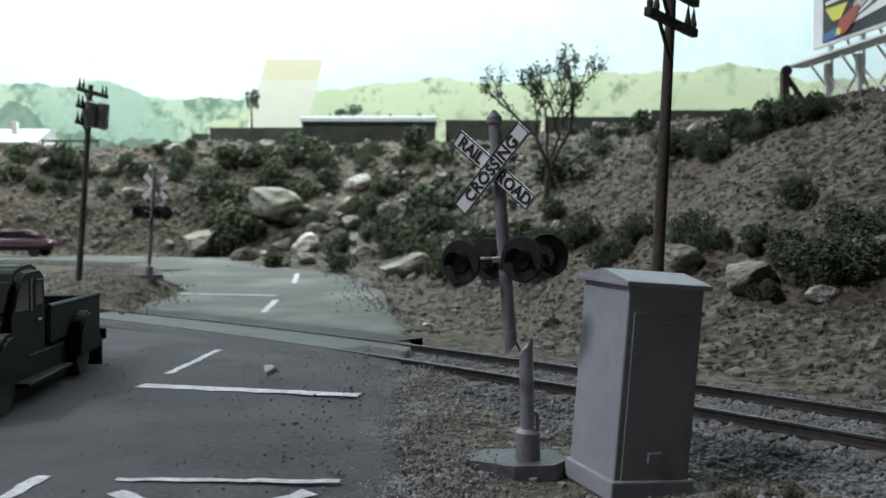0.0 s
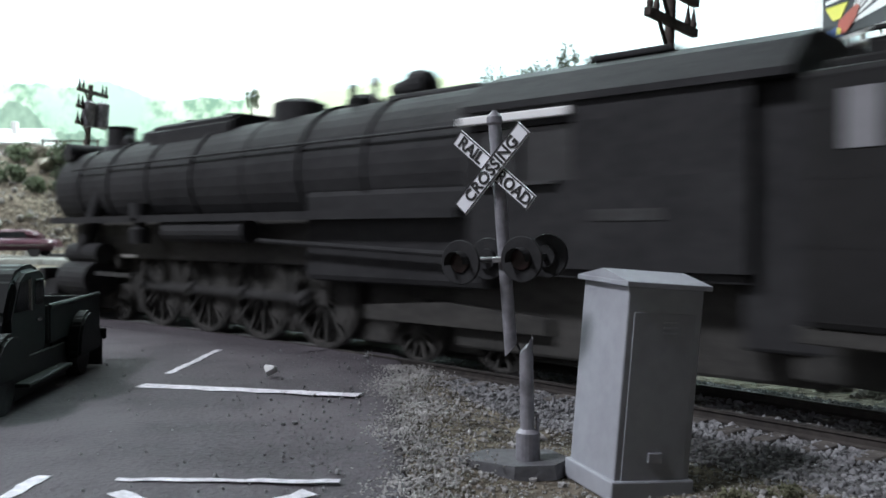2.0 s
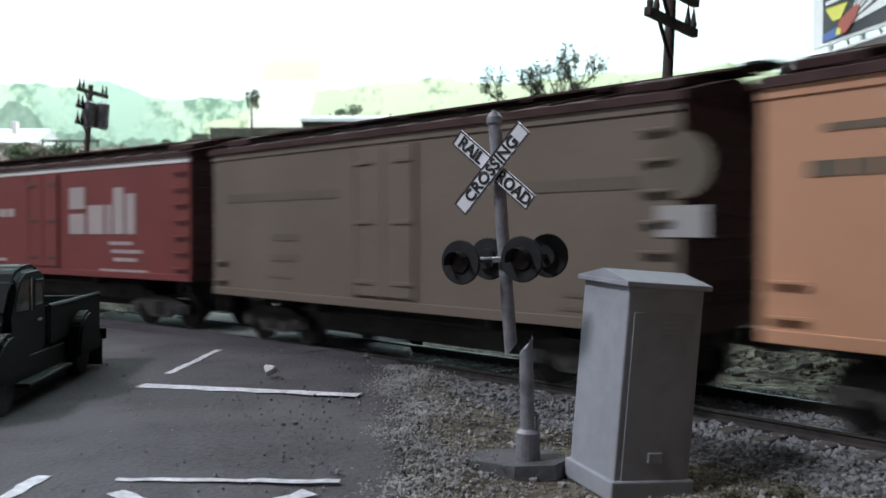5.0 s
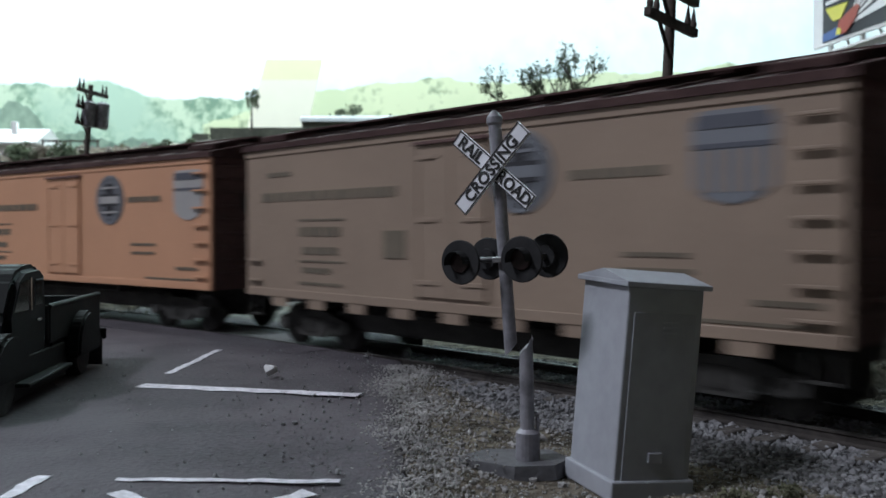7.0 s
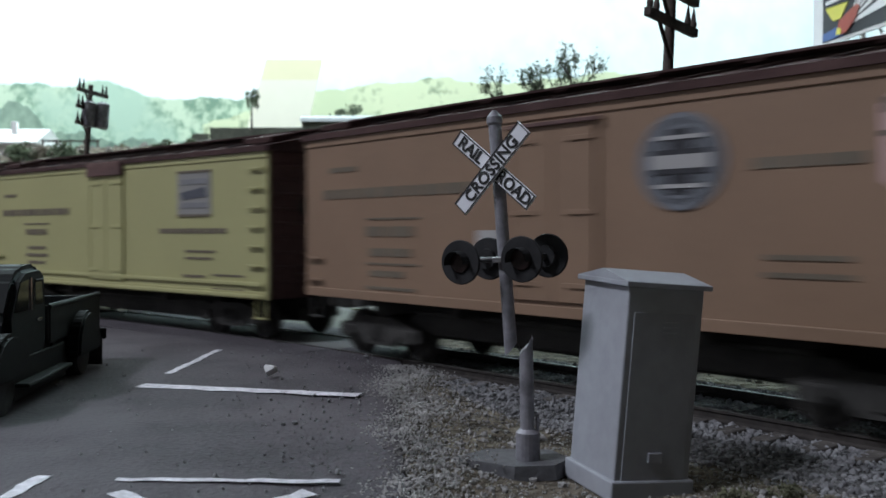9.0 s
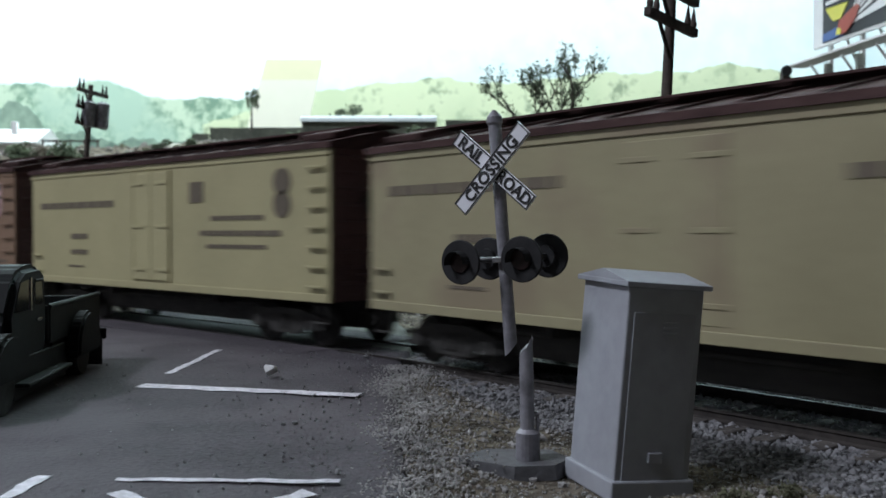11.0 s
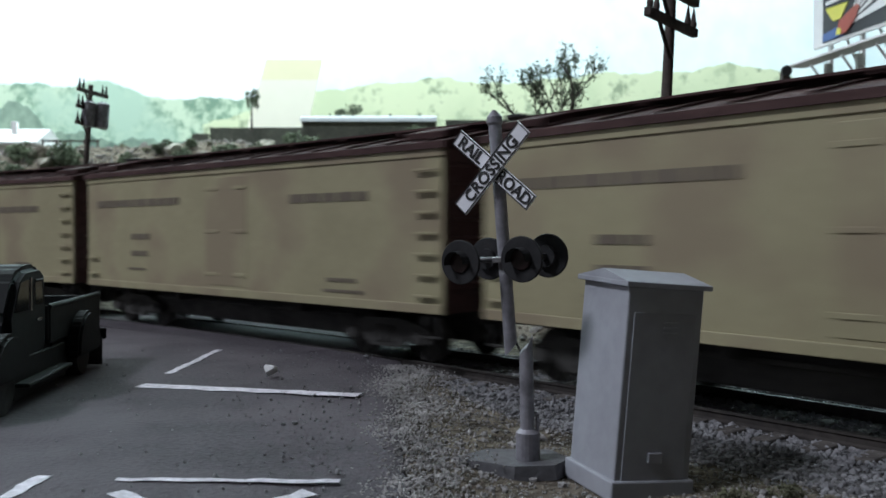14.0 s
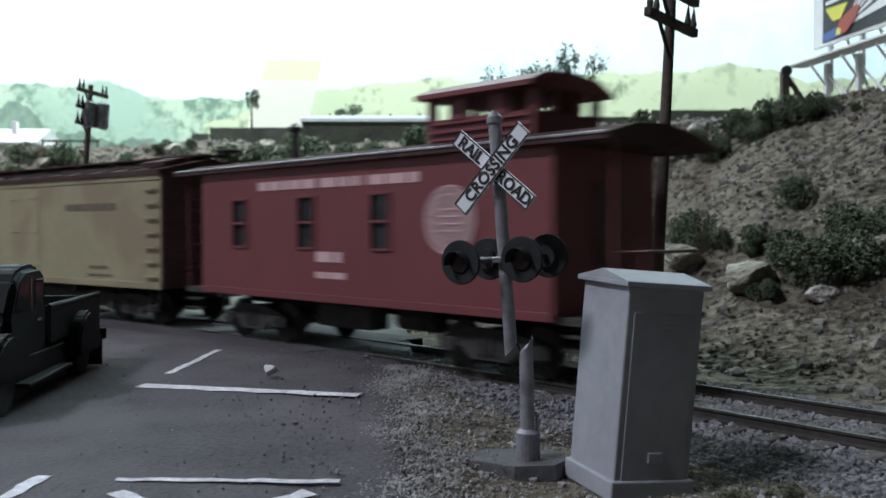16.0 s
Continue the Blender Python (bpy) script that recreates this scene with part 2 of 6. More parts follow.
def track(s, off=0.0):
    """Place and heading on the curved track, s metres along it; off: to the side away from the camera."""
    c = min(max(s, -30.0), 80.0)
    th = TRACK_A + TRACK_K * c
    x = (math.cos(th) - math.cos(TRACK_A)) / TRACK_K
    y = TRACK_Y + (math.sin(th) - math.sin(TRACK_A)) / TRACK_K
    x, y = x - math.sin(th) * (s - c), y + math.cos(th) * (s - c)
    return x + off * math.cos(th), y + off * math.sin(th), math.degrees(th) + 90


BASE = [(120, -190), (52, -56), (24, -8.5), (15.5, 2.5), (10.5, 9.5), (6.8, 14.2), (3.2, 18.6), (1.4, 23), (0.6, 28), (-0.8, 36), (-3.2, 45), (-8, 51.5), (-14, 54), (-24, 53.5), (-45, 55), (-80, 62), (-220, 63)]
CREST = [(150, -180), (75, -45), (38, 4), (24, 19), (16.5, 29), (13.6, 36), (11.6, 45), (9, 54), (4, 60.5), (-4, 64), (-12, 64.5), (-19.4, 63), (-30, 61), (-55, 63), (-90, 72), (-220, 72)]


def to_line(X, Y, line):
    """Distance from each point to a polyline, and on which side of it the point lies."""
    best, side = np.full(X.shape, 1e9), np.zeros(X.shape)
    for (x0, y0), (x1, y1) in zip(line, line[1:]):
        dx, dy = x1 - x0, y1 - y0
        u = np.clip(((X - x0) * dx + (Y - y0) * dy) / (dx * dx + dy * dy), 0, 1)
        d = np.hypot(X - x0 - u * dx, Y - y0 - u * dy)
        cross = (X - x0) * dy - (Y - y0) * dx
        side = np.where(d < best, np.sign(cross), side)
        best = np.minimum(best, d)
    return best, side


def smooth(v, a, b):
    u = np.clip((v - a) / (b - a), 0, 1)
    return u * u * (3 - 2 * u)


def waves(X, Y):
    """Uneven ground at three scales."""
    big = np.sin(X * .55 + 1.3 * np.sin(Y * .31)) * np.sin(Y * .47 + .9 * np.sin(X * .37))
    mid = np.sin(X * 1.7 + 2.1 * np.sin(Y * .9 + X * .4)) * np.sin(Y * 1.9 + 1.7 * np.sin(X * 1.1))
    small = np.sin(X * 4.3 + 1.9 * np.sin(Y * 3.1)) * np.sin(Y * 4.9 + 2.3 * np.sin(X * 2.7))
    return .55 * big + .3 * mid + .15 * small


def height(X, Y):
    """The ground's height over the plan: flat by the track, a bank up to a tableland behind."""
    X, Y = np.asarray(X, float), np.asarray(Y, float)
    db, sb = to_line(X, Y, BASE)
    dc, sc = to_line(X, Y, CREST)
    frac = np.where(sb < 0, 0, np.where(sc > 0, 1, db / (db + dc + 1e-6)))
    top = 7.2 + 1.5 * smooth(Y, 34, 60) - .9 * smooth(-X, 16, 32)
    bank = .62 * frac + .38 * smooth(frac, 0, 1)
    left = smooth(-X, 9, 17)
    bank = bank * (1 - left) + left * np.where(frac < .28, frac / .28 * .5, .5 + .5 * smooth(frac, .2, 1.1) / smooth(np.array(1.0), .2, 1.1))
    rough = np.clip(frac * (1.15 - frac) * 4, .04, 1)
    z = -.28 + 1.05 * smooth(Y, 30, 50) * smooth(-X, -6, 4) * (1 - bank) + (top + .28) * bank
    z = z + .17 * np.exp(-((X + .4) / .9) ** 2) * (Y < 16.5)
    z = z + 1.05 * smooth(-X, 9.2, 9.9) * np.exp(-((X + 11.0) ** 2 + (Y - 30) ** 2) / 9) + .5 * np.exp(-((X + 16) ** 2 + (Y - 36) ** 2) / 20)
    return z + rough * .55 * waves(X, Y)


def ground_z(x, y):
    return float(height(np.array([x]), np.array([y]))[0])


def sheet(name, X, Y, Z, material, smooth_shade=True):
    r, c = X.shape
    co = np.stack([X, Y, Z], -1).reshape(-1, 3) * K
    i = np.arange(r * c).reshape(r, c)
    f = np.stack([i[:-1, :-1], i[:-1, 1:], i[1:, 1:], i[1:, :-1]], -1).reshape(-1, 4)
    me = bpy.data.meshes.new(name)
    me.from_pydata(co.tolist(), [], f.tolist())
    me.materials.append(material)
    if smooth_shade:
        me.shade_smooth()
    return new(name, me)


def ground():
    xs = np.concatenate([np.arange(-216, -34, 6.0), np.arange(-34, 22, 0.42), np.arange(22, 200, 6.0)])
    ys = np.concatenate([np.arange(-216, 4, 6.0), np.arange(4, 70, 0.42), np.arange(70, 96, 3.0)])
    X, Y = np.meshgrid(xs, ys)
    ob = sheet("ground", X, Y, height(X, Y), EARTH)
    tagged(ob, "brown rocky scenery ground rising to a tableland behind the track", "ground", kind="structure")


def ribbon(points, step=0.5):
    """A smooth line through the points, as positions and unit normals to its right."""
    p = np.array(points, float)
    t = np.concatenate([[0], np.cumsum(np.hypot(*np.diff(p[:, :2], axis=0).T))])
    u = np.arange(0, t[-1], step)
    q = np.stack([np.interp(u, t, p[:, i]) for i in range(p.shape[1])], -1)
    for _ in range(12):
        q[1:-1] = (q[:-2] + 2 * q[1:-1] + q[2:]) / 4
    d = np.gradient(q[:, :2], axis=0)
    d /= np.hypot(d[:, 0], d[:, 1])[:, None]
    return q, np.stack([d[:, 1], -d[:, 0]], -1)


ROAD = [(-2.4, -40, -.06, 3.4), (-2.9, 0, -.06, 3.4), (-3.75, 8, -.05, 3.4), (-4.35, 15, -.05, 3.4), (-5.05, 24.5, -.03, 3.6), (-5.9, 30, 0, 3.9), (-7.1, 37, .16, 4.2), (-9.6, 43, .5, 4.2),
        (-13.5, 46.6, .78, 3.8), (-20, 48.4, .88, 3.6), (-30, 48.6, .9, 3.6), (-60, 53, .9, 3.6)]


def road():
    q, n = ribbon(ROAD, 0.2)
    rng = np.random.RandomState(4)
    wob = np.convolve(rng.normal(0, 1, len(q) + 20), np.ones(21) / 21, "valid") * 0.6
    across = np.concatenate([[-1.04], np.linspace(-1, 1, 41), [1.04]])
    w = (q[:, 3] + wob)[:, None]
    X, Y = q[:, 0:1] + n[:, 0:1] * w * across, q[:, 1:2] + n[:, 1:2] * w * across
    crown = .04 * (1 - across ** 2)
    crown[[0, -1]] = -.5
    # the asphalt is cut out along the rails, and a paler, greener one lies beyond them
    rails = [track(s)[:2] for s in np.arange(-25, 45, 1.5)]
    off, side = to_line(X, Y, [track(s)[:2] for s in np.arange(3.95, 11.7, .5)])
    Z = q[:, 2:3] + crown - .16 * (off < 1.55)
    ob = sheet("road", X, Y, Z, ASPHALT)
    ob.data.materials.append(ASPHALT_PALE)
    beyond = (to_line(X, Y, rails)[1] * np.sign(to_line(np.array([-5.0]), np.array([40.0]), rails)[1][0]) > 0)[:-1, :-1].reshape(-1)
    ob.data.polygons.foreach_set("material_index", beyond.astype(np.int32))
    tagged(ob, "worn grey asphalt road crossing the railway track", "road", kind="structure")


def road_z(y):
    q = np.array(ROAD)
    return float(np.interp(y, q[:, 1], q[:, 2])) + .045


def stripe(label, pts, width, material=None):
    """A hand-painted line on the road, slightly uneven."""
    bm = B()
    rng = random.Random(len(label) + int(pts[0][1] * 10))
    n = 14
    a, b = Vector(pts[0]), Vector(pts[1])
    d = (b - a).normalized()
    side = Vector((-d.y, d.x))
    rows = []
    for i in range(n + 1):
        c = a.lerp(b, i / n) + side * rng.uniform(-.022, .022)
        h = width / 2 * rng.uniform(.75, 1.2)
        z = road_z(c.y) + .006
        rows.append([bm.verts.new((*(c + side * h * k), z + dz)) for k, dz in ((1, -.004), (1, 0), (-1, 0), (-1, -.004))])
    for r, s in zip(rows, rows[1:]):
        for j in range(3):
            bm.faces.new((r[j], r[j + 1], s[j + 1], s[j]))
    bmesh.ops.recalc_face_normals(bm, faces=bm.faces)
    me = mesh_of("road_marking", bm, material or LINE_WHITE)
    tagged(piece("road_marking", me), label, "road marking")


def stones(name, X, Y, Z, size, material, label, category, seed):
    """Loose stones: one joined mesh of small faceted lumps."""
    rng = np.random.RandomState(seed)
    bm = B()
    bmesh.ops.create_icosphere(bm, subdivisions=1, radius=1)
    tv = np.array([v.co[:] for v in bm.verts])
    tf = np.array([[v.index for v in f.verts] for f in bm.faces])
    bm.free()
    n = len(X)
    v = tv[None] * rng.uniform(.55, 1.25, (n, len(tv), 1)) * (size[:, None, None] * rng.uniform(.7, 1.2, (n, 1, 3)))
    v = (v + np.stack([X, Y, Z], -1)[:, None]) * K
    f = tf[None] + (np.arange(n) * len(tv))[:, None, None]
    me = bpy.data.meshes.new(name)
    me.from_pydata(v.reshape(-1, 3).tolist(), [], f.reshape(-1, 3).tolist())
    me.materials.append(material)
    tagged(new(name, me), label, category, kind="stuff")


def track_bed():
    """Ballast shoulder, ties and rails along the curve."""
    ss = np.arange(-190, 200, 1.0)
    across = np.array([-2.9, -1.8, 0, 1.8, 2.9])
    P3 = np.array([[track(s, o)[:2] for o in across] for s in ss])
    Z = np.tile(np.array([-.46, -.18, -.15, -.18, -.46]), (len(ss), 1))
    ob = sheet("ballast_bed", P3[..., 0], P3[..., 1], Z, BALLAST_BED)
    tagged(ob, "low grey ballast shoulder under the railway track", "ballast", kind="structure")
    line = thing("railway_track", "weathered railway track with dark ties and rusty rails", "track", kind="structure")
    for off in (-.735, .735):
        bm = B()
        outline = [(-.07, -.16), (.07, -.16), (.07, -.13), (.018, -.11), (.018, -.045), (.036, -.03), (.036, 0), (-.036, 0), (-.036, -.03), (-.018, -.045), (-.018, -.11), (-.07, -.13)]
        prev = None
        for s in np.arange(-190, 200, 1.0):
            x0, y0, h = track(s, off)
            nx, ny = math.sin(radians(h)), -math.cos(radians(h))
            ring = [bm.verts.new((x0 + nx * o, y0 + ny * o, z)) for o, z in outline]
            if prev:
                for i in range(12):
                    j = (i + 1) % 12
                    bm.faces.new((prev[i], ring[i], ring[j], prev[j]))
            prev = ring
        bmesh.ops.recalc_face_normals(bm, faces=bm.faces)
        head = [i for i, f in enumerate(bm.faces) if f.calc_center_median().z > -.004]
        me = mesh_of("rail", bm, RAIL_RUST)
        me.materials.append(RAIL_BRIGHT)
        for i in head:
            me.polygons[i].material_index = 1
        piece("rail", me, line)
    bm = B()
    box(bm, (0, 0, -.22), (.23, 2.6, .17), bevel=.02)
    me = mesh_of("tie", bm, TIE_WOOD)
    rng = random.Random(3)
    s = -22.0
    while s < 42:
        x, y, h = track(s)
        piece("tie", me, line, P(x, y, 0, rng.uniform(-.6, .6), 0, h + rng.uniform(-1.5, 1.5)))
        s += .56
    # asphalt pads between and beside the rails at the crossing
    for off0, off1 in ((-.60, .60), (.84, 1.72), (-1.72, -.80)):
        bm = B()
        s0, s1 = 2.3, 13.2
        top = -.02 if off0 == -.60 else -.008
        n = 12
        for k in range(n):
            a, b = s0 + (s1 - s0) * k / n, s0 + (s1 - s0) * (k + 1) / n
            q = [track(a, off0), track(b, off0), track(b, off1), track(a, off1)]
            vs = [bm.verts.new((p[0], p[1], z)) for z in (-.2, top) for p in q]
            for f in ((4, 5, 6, 7), (0, 1, 5, 4), (2, 3, 7, 6)):
                bm.faces.new([vs[i] for i in f])
        bmesh.ops.recalc_face_normals(bm, faces=bm.faces)
        tagged(piece("crossing_pad", mesh_of("crossing_pad", bm, CONCRETE if off0 == -.60 else ASPHALT)), "grey asphalt filling between the rails of the crossing", "crossing pad", kind="structure")


def room():
    for name, c, s in (("wall_back", (-8, 98, 60), (440, 4, 160)), ("wall_front", (-8, -222, 60), (440, 4, 160)), ("wall_left", (-222, -60, 60), (4, 330, 160)), ("wall_right", (206, -60, 60), (4, 330, 160)), ("ceiling", (-8, -60, 142), (440, 330, 4))):
        me = mesh_of(name, box(B(), c, s), PLASTER)
        tagged(piece(name, me), "plain off-white plaster of the layout room", name.split("_")[0], kind="structure")


# ---- the backdrop ----
def hill_panel(name, label, line, y, material, low=6.0, step=0.35, amp=0.25, seed=0):
    """A painted ridge on the backdrop: a thin cut-out whose upper edge follows the line."""
    p = np.array(line)
    xs = np.arange(p[0, 0], p[-1, 0], step)
    rng = np.random.RandomState(seed)
    ph = rng.uniform(0, 6, 4)
    zs = np.interp(xs, p[:, 0], p[:, 1]) + amp * (np.sin(xs * 1.1 + ph[0]) * .5 + np.sin(xs * 2.7 + ph[1]) * .3 + np.sin(xs * 6.1 + ph[2]) * .2)
    bm = B()
    prism(bm, [(float(a), float(b)) for a, b in zip(xs, zs)] + [(float(xs[-1]), low), (float(xs[0]), low)], y, y + .15)
    bmesh.ops.triangulate(bm, faces=bm.faces)
    tagged(piece(name, mesh_of(name, bm, material)), label, "backdrop", kind="structure")


def backdrop():
    bm = B()
    box(bm, (-4, 90, 40), (200, .5, 76))
    tagged(piece("backdrop_sky", mesh_of("backdrop_sky", bm, SKY_PAINT)), "pale painted sky on the backdrop panel", "backdrop", kind="structure")
    hill_panel("backdrop_hills_green", "hazy green painted hills on the backdrop", [(-90, 17), (-60, 16.5), (-44, 17.4), (-38, 17), (-34.6, 17.6), (-32.5, 17.3), (-29.5, 15.8), (-22, 15.8), (-13, 15.8), (-5, 13)], 88.5, HILL_GREEN, seed=1)
    hill_panel("backdrop_hills_yellow", "sunlit yellow-green painted hills on the backdrop", [(-24, 13), (-15, 16), (-8, 17.0), (0.6, 17.8), (4.2, 17.1), (12, 17.7), (15.5, 18.2), (23.5, 18.3), (29, 19.2), (32, 18.7), (36.5, 17.4), (44, 17.8), (90, 17)], 87.8, HILL_YELLOW, seed=2)
    hill_panel("backdrop_trees", "grey-green painted trees low on the backdrop", [(-60, 13), (-46, 13.6), (-43.5, 15.4), (-41.5, 14.8), (-39.5, 12.6), (-33, 11.5), (-20, 11.3), (-14, 10)], 87.4, HILL_GREY, low=5, amp=.5, seed=3)


def note_card():
    t = thing("note_card", "yellow and white paper note propped before the backdrop", "note", P(-12.9, 76, 11.1, -6, 0, 0))
    def quad(name, z0, z1, m, y):
        lean = .26
        bm = B()
        prism(bm, [(-4.15 + lean * z0, z0), (1.1 + lean * z0 * .8, z0), (1.1 + lean * z1 * .8, z1), (-4.15 + lean * z1, z1)], y, y + .05)
        part(name, bm, m, t)
    quad("sheet", -.1, 4.5, NOTE_WHITE, 0)
    quad("top_band", 4.5, 6.3, NOTE_YELLOW, 0)
    quad("bottom_band", -1.1, -.1, NOTE_YELLOW, 0)



def far_shed():
    t = thing("long_shed", "long low dark shed with a pale rounded metal roof", "shed", P(-5.8, 70, 9.3))
    part("wall", box(B(), (0, 0, 0), (10.4, 3, 3.4), bevel=.03), BOARD_DARK, t)
    bm = B()
    prism(bm, [(-1.8, 1.62), (-1.7, 1.9), (-1.2, 2.12), (0, 2.2), (1.2, 2.12), (1.7, 1.9), (1.8, 1.62)], -5.3, 5.3, "X")
    part("roof", bm, paint("shed_roof_metal", (0.36, 0.39, 0.40), 0.5, 0.8), t, "pale metal roof")
    for x in (-3.2, -2, 1.6, 4):
        part("roof_vent", rod(B(), (x, 0, 2.1), (x, 0, 2.45), .09), BOARD_DARK, t)


def board_fence():
    t = thing("board_fence", "dark plain board fence along the tableland", "fence", kind="structure")
    spans = [(-20.9, -19.45, 10.5, 73), (-19.4, -11.2, 11.0, 73), (-11.1, -9.6, 11.2, 73), (0.2, 8, 11.5, 72), (8.1, 16, 11.5, 70), (16.1, 24, 11.75, 68)]
    for x0, x1, top, y in spans:
        part("board", box(B(), ((x0 + x1) / 2, y, top - 2), (x1 - x0 - .04, .25, 4), bevel=.02), BOARD_DARK, t)


def white_house():
    t = thing("white_house", "small white building with a low pale roof", "house", P(-34.1, 66, 6.95))
    part("wall", box(B(), (0, 0, .85), (9.5, 4, 1.9)), WHITE, t)
    bm = B()
    prism(bm, [(-2.4, 1.75), (-2.4, 1.9), (0, 3.1), (2.4, 1.9), (2.4, 1.75)], -4.9, 4.6, "X")
    part("roof", bm, paint("pale_roof", (0.68, 0.70, 0.70), 0.6, 0.85), t)
    part("chimney", box(B(), (2.3, -.8, 2.9), (.4, .4, 1.3), bevel=.03), WHITE, t)
    for x in (-3.2, -.6, 3.4):
        part("window", box(B(), (x, -2.02, .95), (.9, .08, .8)), GLASS_DARK, t)
    f = thing("rail_fence", "thin dark rail fence beside the white house", "fence", P(-27.2, 64, 8.1))
    for i in range(5):
        part("post", box(B(), (-2 + i, 0, .3), (.1, .1, 1.3)), POLE_WOOD, f)
    part("rail", box(B(), (0, 0, .85), (4.2, .08, .12)), POLE_WOOD, f)


# ---- signals, poles, cabinet ----
def crossing_signal(name, label, m, broken, face):
    """A crossing signal: base, post, crossbuck with lettering, two pairs of round flashers."""
    t = thing(name, label, "crossing signal", m, "crossing signals")
    bm = B()
    prism(bm, [(-.80, .06), (-.14, -.34), (.30, -.28), (.50, .02), (.34, .42), (-.40, .46)], 0, .15, "Z")
    top = [v for v in bm.verts if v.co.z > .05]
    bmesh.ops.scale(bm, vec=(.94, .94, 1), verts=top)
    part("base", bm, BASE_GREY, t)
    bm = B()
    lathe(bm, [(.14, .13), (.43, .125), (.45, .105), (.47, .085)], seg=20, at=(.03, 0, 0))
    part("collar", bm, SILVER, t, round_shade=False)
    if broken:
        bm = B()
        lathe(bm, [(.1, .078), (1.33, .070)], seg=20, at=(.03, 0, 0))
        for v in bm.verts:
            if v.co.z > 1:
                v.co.z += .10 * (v.co.x - .03) / .07 + .03 * math.sin(v.co.y * 90)
                v.co.x -= .02
        part("lower_post", bm, SILVER, t, "snapped lower post with a jagged rim")
        part("conduit", rod(B(), (.13, -.01, .38), (.13, -.01, .62), .02), SILVER, t)
        part("conduit", rod(B(), (.10, -.01, .62), (.14, -.01, .63), .03), SILVER, t)
        part("wire", rod(B(), (-.01, .07, 1.2), (-.085, .09, 1.36), .012), BLACK, t)
        base, n, lean = Vector((-.145, .03, 1.30)), 2.51, -4.2
    else:
        base, n, lean = Vector((0, 0, .1)), 3.79, 3.6
    up = pose(0, 0, 0, 0, lean, 0)
    bm = B()
    lathe(bm, [(0, .068), (n - .16, .068), (n - .13, .085), (n - .07, .08), (n, .02)], seg=20)
    if broken:
        for v in bm.verts:
            if v.co.z < .01:
                v.co.z += .07 * v.co.x / .07
    mast = part("mast", bm, SILVER, t, m=Matrix.Translation(base * K) @ up)
    frame_m = Matrix.Translation(base * K) @ up @ pose(0, 0, 0, 0, 0, face)
    zc = n - (.62 if broken else .72)
    for text, tilt, y in (("CROSSING", 43, -.135), ("RAIL     ROAD", -43, -.10)):
        bm = B()
        box(bm, (0, 0, 0), (1.13, .03, .185), bevel=.006)
        mm = frame_m @ P(0, y, zc, 0, -tilt, 0)
        blade = part("blade", bm, SIGN_WHITE, t, m=mm)
        for dz in (-.083, .083):
            part("border", box(B(), (0, -.018, dz), (1.11, .006, .012)), BLACK, blade)
        for dx in (-.555, .555):
            part("border", box(B(), (dx, -.018, 0), (.010, .006, .176)), BLACK, blade)
        if text == "CROSSING":
            letters("lettering", text, .178, BLACK, blade, P(0, -.019, -.004, 90, 0, 0), squeeze=.99, depth=.004, bold=.004)
        else:
            letters("lettering", "RAIL", .178, BLACK, blade, P(-.33, -.019, -.004, 90, 0, 0), squeeze=.95, depth=.004, bold=.004)
            letters("lettering", "ROAD", .178, BLACK, blade, P(.315, -.019, -.004, 90, 0, 0), squeeze=.92, depth=.004, bold=.004)
    zl = n - (1.56 if broken else 1.60)
    arm = part("crossarm", rod(B(), (-.42, 0, zl), (.42, 0, zl), .03, seg=10), BLACK, t, m=frame_m)
    part("bracket", box(B(), (0, -.06, zl), (.16, .14, .06), bevel=.01), STEEL, t, "bright metal bracket", m=frame_m)
    for sx in (-1, 1):
        part("stem", rod(B(), (sx * .36, -.25, zl), (sx * .36, .25, zl), .035, seg=8), LOCO_BLACK, t, m=frame_m)
        for sy in (-1, 1):
            bm = B()
            lathe(bm, [(-.03, .225), (-.02, .232), (0, .235), (.012, .225), (.012, .12), (-.08, .11)] if sy > 0 else [(.08, .11), (-.012, .12), (-.012, .225), (0, .235), (.02, .232), (.03, .225)], "Y", 28, (sx * .36, sy * .30, zl))
            lamp = part("flasher", bm, LOCO_BLACK, t, m=frame_m)
            bm = B()
            yl = sy * .30 + (.018 if sy > 0 else -.018)
            lathe(bm, [(yl - .012, .105), (yl + .012, .105)], "Y", 20, (sx * .36, 0, zl))
            part("lens", bm, LENS_RED, lamp, "dark red lens")
            bm = B()
            ya, yb = sy * .30, sy * .435
            half = []
            for i in range(11):
                w = radians(-10 + 200 * i / 10)
                half.append((.12 * math.cos(w), .12 * math.sin(w)))
            for (a0, b0), (a1, b1) in zip(half, half[1:]):
                vs = [bm.verts.new((sx * .36 + k * a, y, zl + k * b)) for k in (1, .9) for a, b, y in ((a0, b0, ya), (a1, b1, ya), (a1, b1, yb), (a0, b0, yb))]
                bm.faces.new(vs[:4])
                bm.faces.new(vs[4:][::-1])
            part("hood", bm, LOCO_BLACK, lamp)
    return t


